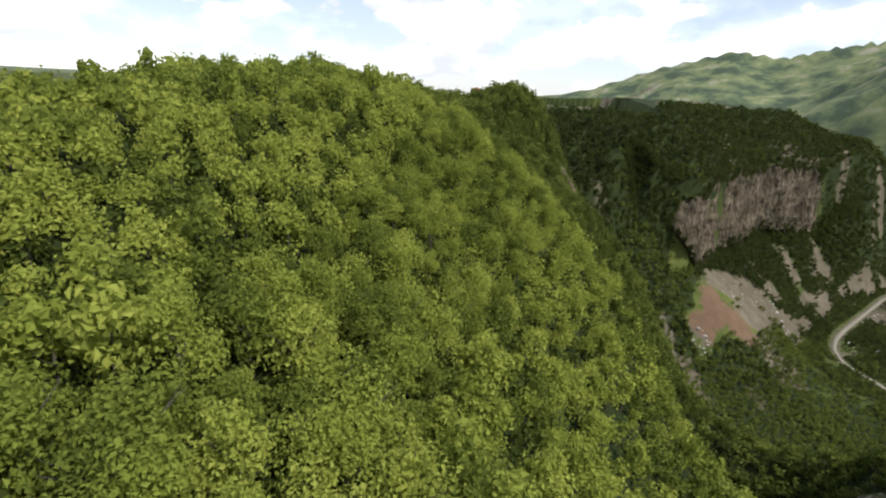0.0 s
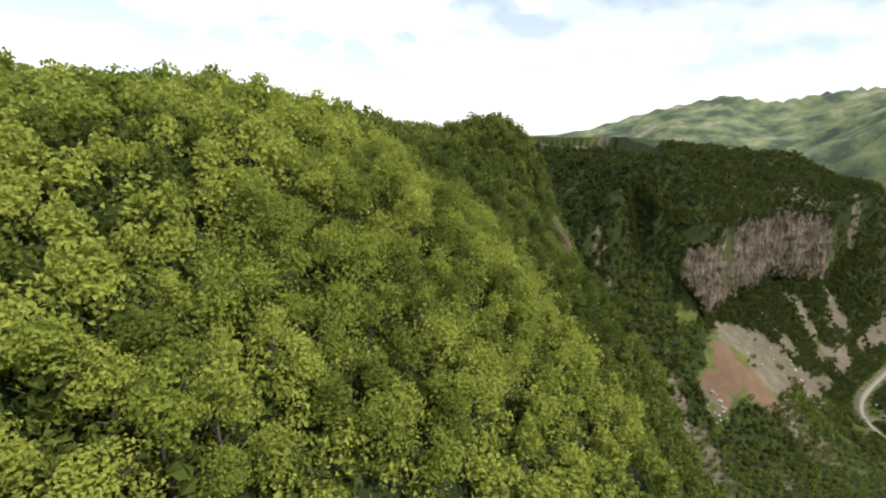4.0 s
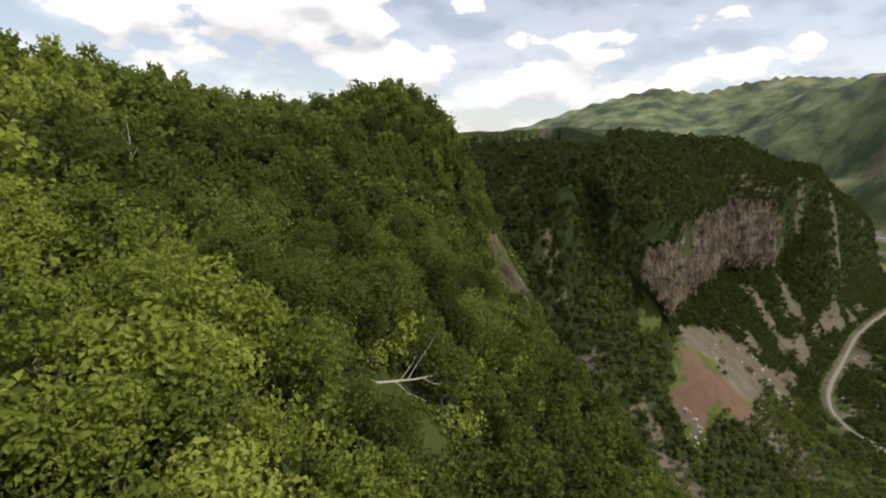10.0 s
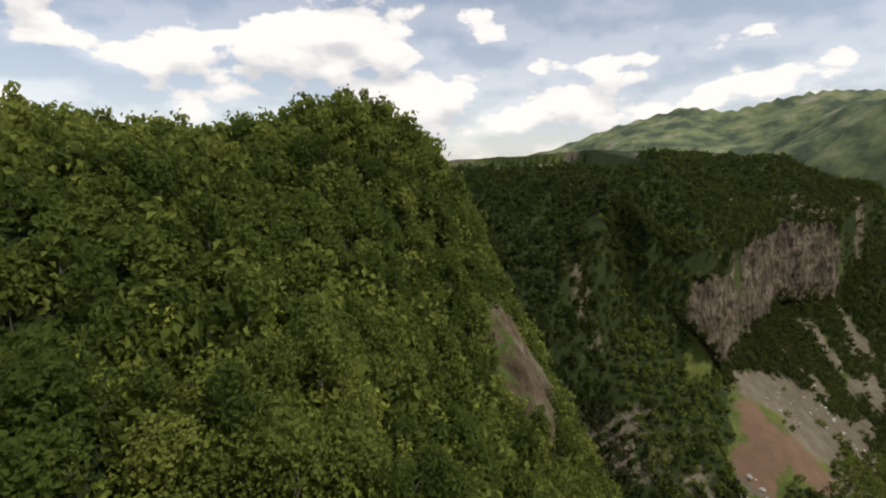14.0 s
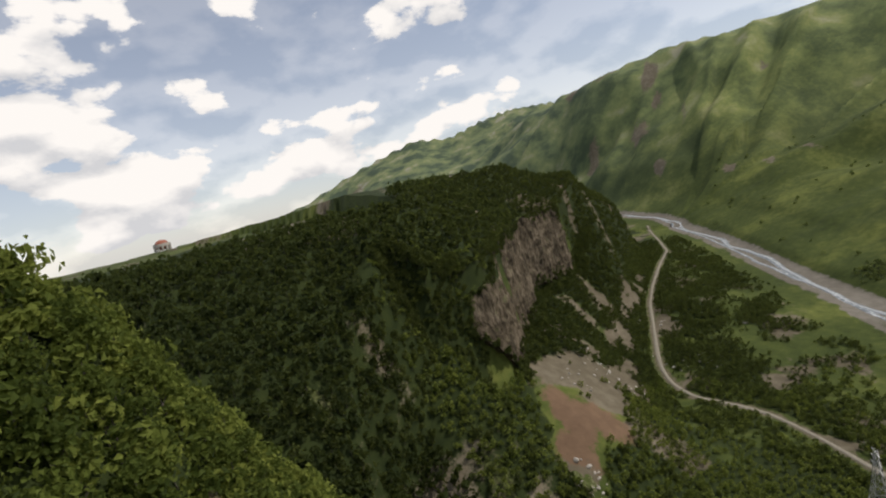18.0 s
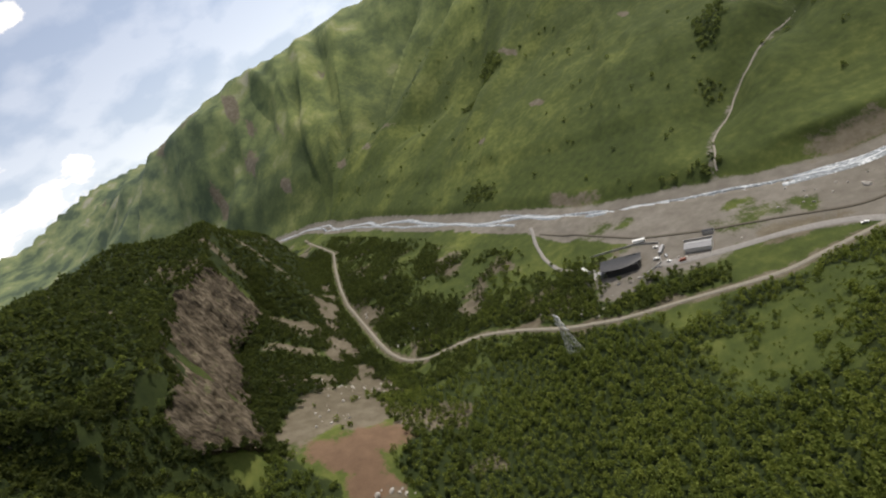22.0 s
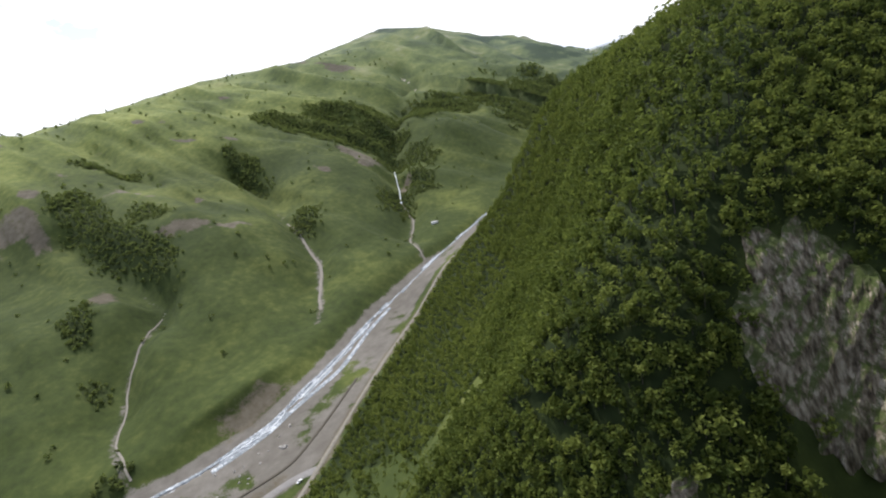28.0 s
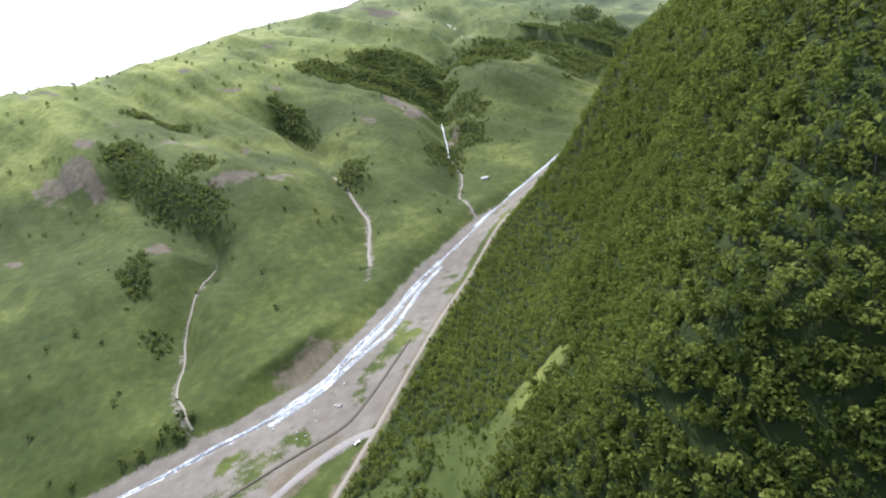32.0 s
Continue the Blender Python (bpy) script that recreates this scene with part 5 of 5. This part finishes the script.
def car(x, y, turn, paint, label, van=False):
    top = tagged(new("van" if van else "car"), label, "van" if van else "car", "vehicles in the yard")
    top.matrix_basis = Matrix.Translation((x, y, ground_z(x, y) + 0.25)) @ Matrix.Rotation(turn, 4, "Z")
    L, W = (5.4, 2.0) if van else (4.4, 1.8)
    bm = bmesh.new()
    prof = ((-L / 2, .35), (-L / 2, 1.0), (-L / 2 + .3, 2.0), (L / 2 - 1.6, 2.05), (L / 2 - .8, 1.2), (L / 2, 1.0), (L / 2, .35)) if van else ((-L / 2, .35), (-L / 2, .9), (-L / 2 + .5, .95), (-L / 2 + 1.0, 1.42), (L / 2 - 1.9, 1.45), (L / 2 - 1.2, .95), (L / 2, .8), (L / 2, .35))
    rows = [[bm.verts.new((px, sy * W / 2 * (0.86 if pz > 1.2 else 1), pz)) for px, pz in prof] for sy in (-1, 1)]
    n = len(prof)
    bm.faces.new(rows[0]), bm.faces.new(rows[1][::-1])
    for i in range(n):
        j = (i + 1) % n
        bm.faces.new((rows[0][j], rows[0][i], rows[1][i], rows[1][j]))
    bmesh.ops.bevel(bm, geom=list(bm.edges), offset=.06, segments=1, affect="EDGES")
    part("body", bm, paint, top)
    bm = bmesh.new()
    box(bm, -0.15 if not van else L / 2 - 1.5, 0, 1.22 if not van else 1.6, 1.9 if not van else 1.1, W * .93, .36)
    part("windows", bm, GLASS_DARK, top)
    for sx in (-1, 1):
        for sy in (-1, 1):
            bm = bmesh.new()
            bmesh.ops.create_cone(bm, cap_ends=True, segments=14, radius1=.34, radius2=.34, depth=.22, matrix=Matrix.Translation((sx * L * .31, sy * (W / 2 - .05), .34)) @ Matrix.Rotation(math.pi / 2, 4, "X"))
            wheel = part("wheel", bm, RUBBER, top)
            bm = bmesh.new()
            bmesh.ops.create_cone(bm, cap_ends=True, segments=10, radius1=.2, radius2=.17, depth=.06, matrix=Matrix.Translation((sx * L * .31, sy * (W / 2 + .08), .34)) @ Matrix.Rotation(math.pi / 2, 4, "X"))
            part("rim", bm, STEEL, wheel)
    return top


def container(x, y, turn, mat, label):
    top = tagged(new("container"), label, "container", "containers in the yard")
    top.matrix_basis = Matrix.Translation((x, y, ground_z(x, y) + 0.1)) @ Matrix.Rotation(turn, 4, "Z")
    bm = bmesh.new()
    box(bm, 0, 0, 1.5, 11, 2.6, 2.7, 0, .06)
    part("body", bm, mat, top)
    for j in range(12):
        bm = bmesh.new()
        box(bm, -5 + j * .9, 0, 1.5, .12, 2.72, 2.5)
        part("rib", bm, mat, top)
    bm = bmesh.new()
    box(bm, 0, 0, 2.93, 11.2, 2.75, .12)
    part("roof", bm, mat, top)
    return top


def fence_wall(pts, label, high=1.6):
    top = tagged(new("boundary_wall"), label, "wall", "yard walls")
    for (ax, ay), (bx, by) in zip(pts[:-1], pts[1:]):
        n = max(1, int(math.hypot(bx - ax, by - ay) / 5))
        for k in range(n):
            p, q = (ax + (bx - ax) * k / n, ay + (by - ay) * k / n), (ax + (bx - ax) * (k + 1) / n, ay + (by - ay) * (k + 1) / n)
            bm = bmesh.new()
            z = ground_z((p[0] + q[0]) / 2, (p[1] + q[1]) / 2)
            box(bm, (p[0] + q[0]) / 2, (p[1] + q[1]) / 2, z + high / 2 - .3, math.hypot(q[0] - p[0], q[1] - p[1]), .3, high + .6, math.atan2(q[1] - p[1], q[0] - p[0]))
            part("panel", bm, CONCRETE, top)
            bm = bmesh.new()
            box(bm, p[0], p[1], z + high / 2 - .2, .45, .45, high + .8)
            part("post", bm, CONCRETE, top)
    return top


def boulder_mesh(seed):
    bm = bmesh.new()
    bmesh.ops.create_icosphere(bm, subdivisions=2, radius=1.0)
    rng = random.Random(seed)
    cuts = [(Vector((rng.uniform(-1, 1), rng.uniform(-1, 1), rng.uniform(-.6, 1))).normalized(), rng.uniform(.5, .85)) for _ in range(9)]
    for v in bm.verts:
        for d, k in cuts:
            s = v.co.dot(d)
            if s > k:
                v.co -= d * (s - k)
        v.co *= 1 + 0.12 * noise.noise(v.co * 2.2 + Vector((seed, 0, 0)))
        v.co.z *= 0.72
    me = bpy.data.meshes.new("boulder")
    bm.to_mesh(me)
    bm.free()
    me.materials.append(STONE)
    return me


def boulders():
    meshes = [boulder_mesh(k) for k in range(5)]
    rng = random.Random(12)
    for cx, cy, rx, ry, n in ((505, 470, 22, 26, 46), (395, 480, 30, 22, 26), (340, 455, 36, 16, 20), (575, 560, 24, 18, 16), (440, 285, 8, 30, 18), (250, 386, 14, 8, 26), (450, 190, 14, 40, 12), (470, 60, 20, 50, 18), (420, 262, 14, 12, 12)):
        for _ in range(n):
            x, y = rng.gauss(cx, rx * .6), rng.gauss(cy, ry * .6)
            if float(along(ROAD, np.array(x), np.array(y))[0]) < 5:
                continue
            s = rng.uniform(.5, 1.9) * (1.5 if rng.random() < .15 else 1)
            ob = tagged(new("boulder", rng.choice(meshes)), "pale grey angular boulder lying on the valley slope", "boulder", "boulders in the valley")
            ob.matrix_basis = Matrix.Translation((x, y, ground_z(x, y) + s * .2)) @ Matrix.Rotation(rng.uniform(0, 6.28), 4, "Z") @ Matrix.Rotation(rng.uniform(-.3, .3), 4, "X") @ Matrix.Diagonal((s * rng.uniform(.8, 1.4), s, s * rng.uniform(.7, 1.1), 1))


def monument(x, y):
    z = ground_z(x, y)
    top = tagged(new("monument"), "round pale arched stone monument on the far plateau", "monument")
    top.matrix_basis = Matrix.Translation((x, y, z - 1))
    for k in range(12):
        a = math.pi * 2 * k / 12
        bm = bmesh.new()
        box(bm, 13 * math.cos(a), 13 * math.sin(a), 5, 2.2, 3.2, 12, a, .2)
        part("pillar", bm, STONE, top)
    bm = bmesh.new()
    r = bmesh.ops.create_cone(bm, cap_ends=False, segments=36, radius1=14.5, radius2=14.0, depth=5, matrix=Matrix.Translation((0, 0, 13.2)))
    bmesh.ops.solidify(bm, geom=bm.faces[:], thickness=2.4)
    part("ring", bm, STONE, top, "pale stone ring wall")
    bm = bmesh.new()
    bmesh.ops.create_icosphere(bm, subdivisions=3, radius=12, matrix=Matrix.Translation((0, 0, 13)) @ Matrix.Diagonal((1, 1, .8, 1)))
    part("dome", bm, RUST, top, "dull reddish dome")


def dead_tree(x, y):
    """A fallen, bleached tree among the living ones."""
    top = tagged(new("fallen_tree"), "fallen dead tree with bleached bare branches on the slope", "dead tree")
    z = ground_z(x, y) + 3.0
    top.matrix_basis = Matrix.Translation((x, y, z))
    def limb(name, path, radii):
        v, f = stem([(0, 0, 0)] * len(path), radii, 6)
        v = v.reshape(len(path), 6, 3)[:, :, [2, 0, 1]] + np.array(path, float)[:, None, :]
        ob = new(name, mesh_from(name, v.reshape(-1, 3), f, [DEADWOOD], True))
        ob.parent = top
    limb("trunk", [(-2.6, -0.6, 0.5), (-1.0, -0.2, 0.35), (1.0, 0.1, 0.3), (2.6, 0.3, 0.5), (4.0, 0.6, 0.9)], (0.13, 0.11, 0.08, 0.05, 0.02))
    limb("branch", [(-1.0, -0.2, 0.4), (0.3, -1.4, -0.3), (1.8, -2.2, -0.6)], (0.09, 0.06, 0.02))
    limb("branch", [(0.2, 0.0, 0.35), (1.2, 0.9, 1.5), (2.4, 1.6, 3.0), (3.2, 2.0, 4.2)], (0.08, 0.06, 0.04, 0.015))
    limb("branch", [(-0.4, 0.0, 0.4), (0.6, 0.8, 1.4), (1.2, 1.4, 2.2)], (0.06, 0.045, 0.015))
    limb("branch", [(1.6, 0.2, 0.35), (2.6, -0.5, 0.1), (3.6, -0.8, 0.2)], (0.05, 0.035, 0.012))
    for k in range(3):
        limb("root", [(-2.5, -0.6, 0.5), (-3.0 - 0.2 * k, -1.0 + 0.5 * k, 1.0 - 0.4 * k), (-3.2, -1.3 + 0.9 * k, 1.3 - 0.8 * k)], (0.09, 0.06, 0.02))


def dead_pole(x, y):
    top = tagged(new("dead_tree"), "slim dead standing tree with a pale bare trunk", "dead tree")
    top.matrix_basis = Matrix.Translation((x, y, ground_z(x, y) - 0.3))
    for name, path, radii in (("trunk", [(0, 0, 0), (0.1, 0, 3.5), (0.15, 0.1, 6.5), (0.1, 0.1, 9.2)], (0.13, 0.1, 0.06, 0.02)), ("branch", [(0.1, 0, 4.6), (0.5, 0.2, 5.3), (0.9, 0.3, 6.4)], (0.04, 0.03, 0.01)), ("branch", [(0.15, 0.1, 6.0), (-0.3, -0.1, 6.8), (-0.5, -0.2, 7.6)], (0.035, 0.025, 0.01))):
        v, f = stem(path, radii, 6)
        ob = new(name, mesh_from(name, v, f, [DEADWOOD], True))
        ob.parent = top


def ruin(x, y, turn):
    top = tagged(new("ruined_hut"), "low roofless stone hut ruin in the meadow", "ruin")
    top.matrix_basis = Matrix.Translation((x, y, ground_z(x, y) - .3)) @ Matrix.Rotation(turn, 4, "Z")
    for cx, cy, sx, sy, h in ((0, 3, 9, .7, 2.2), (0, -3, 9, .7, 1.5), (4.2, 0, .7, 5.4, 1.9), (-4.2, 0, .7, 5.4, 2.4)):
        bm = bmesh.new()
        box(bm, cx, cy, h / 2, sx, sy, h, 0, .1)
        part("wall", bm, STONE, top)


pylon(378, 280, radians(35))
black_building(466, 226, radians(82))
shed(453, 165, radians(65), 20, 9, 4.2, "long low shed with a pale grey pitched roof in the yard", ROOF_GREY, WALL)
shed(470, 152, radians(65), 8, 4, 2.8, "small dark-roofed hut behind the long shed", ROOF_BLACK, CONCRETE)
container(499, 204, radians(70), WHITE, "white metal container at the yard's edge")
container(470, 191, radians(150), ROOF_GREY, "grey metal container beside the yard wall")
container(484, 258, radians(20), WHITE, "white metal container at the end of the side road")
car(479, 194, radians(60), WHITE, "white car parked in the gravel yard")
car(460, 198, radians(55), WHITE, "white van parked in the gravel yard", True)
car(460, 190, radians(10), SILVER, "silver car parked in the gravel yard")
car(450, 190, radians(40), WHITE, "white car parked in the gravel yard")
car(444, 181, radians(80), RUST, "red-brown van parked in the gravel yard", True)
car(404, 74, radians(70), WHITE, "white car standing on the gravel road")
fence_wall(((506, 250), (497, 208), (484, 190), (452, 196), (441, 214)), "low pale concrete wall round the yard")
fence_wall(((470, 172), (461, 152), (440, 160)), "low pale concrete wall behind the shed")
ruin(632, 470, radians(30))
shed(564, -433, radians(20), 11, 6, 3, "small white herdsman's house at the mountain foot", ROOF_GREY, WHITE)
boulders()
dead_tree(34, 152)
dead_pole(4, 171)
monument(97, 1180)
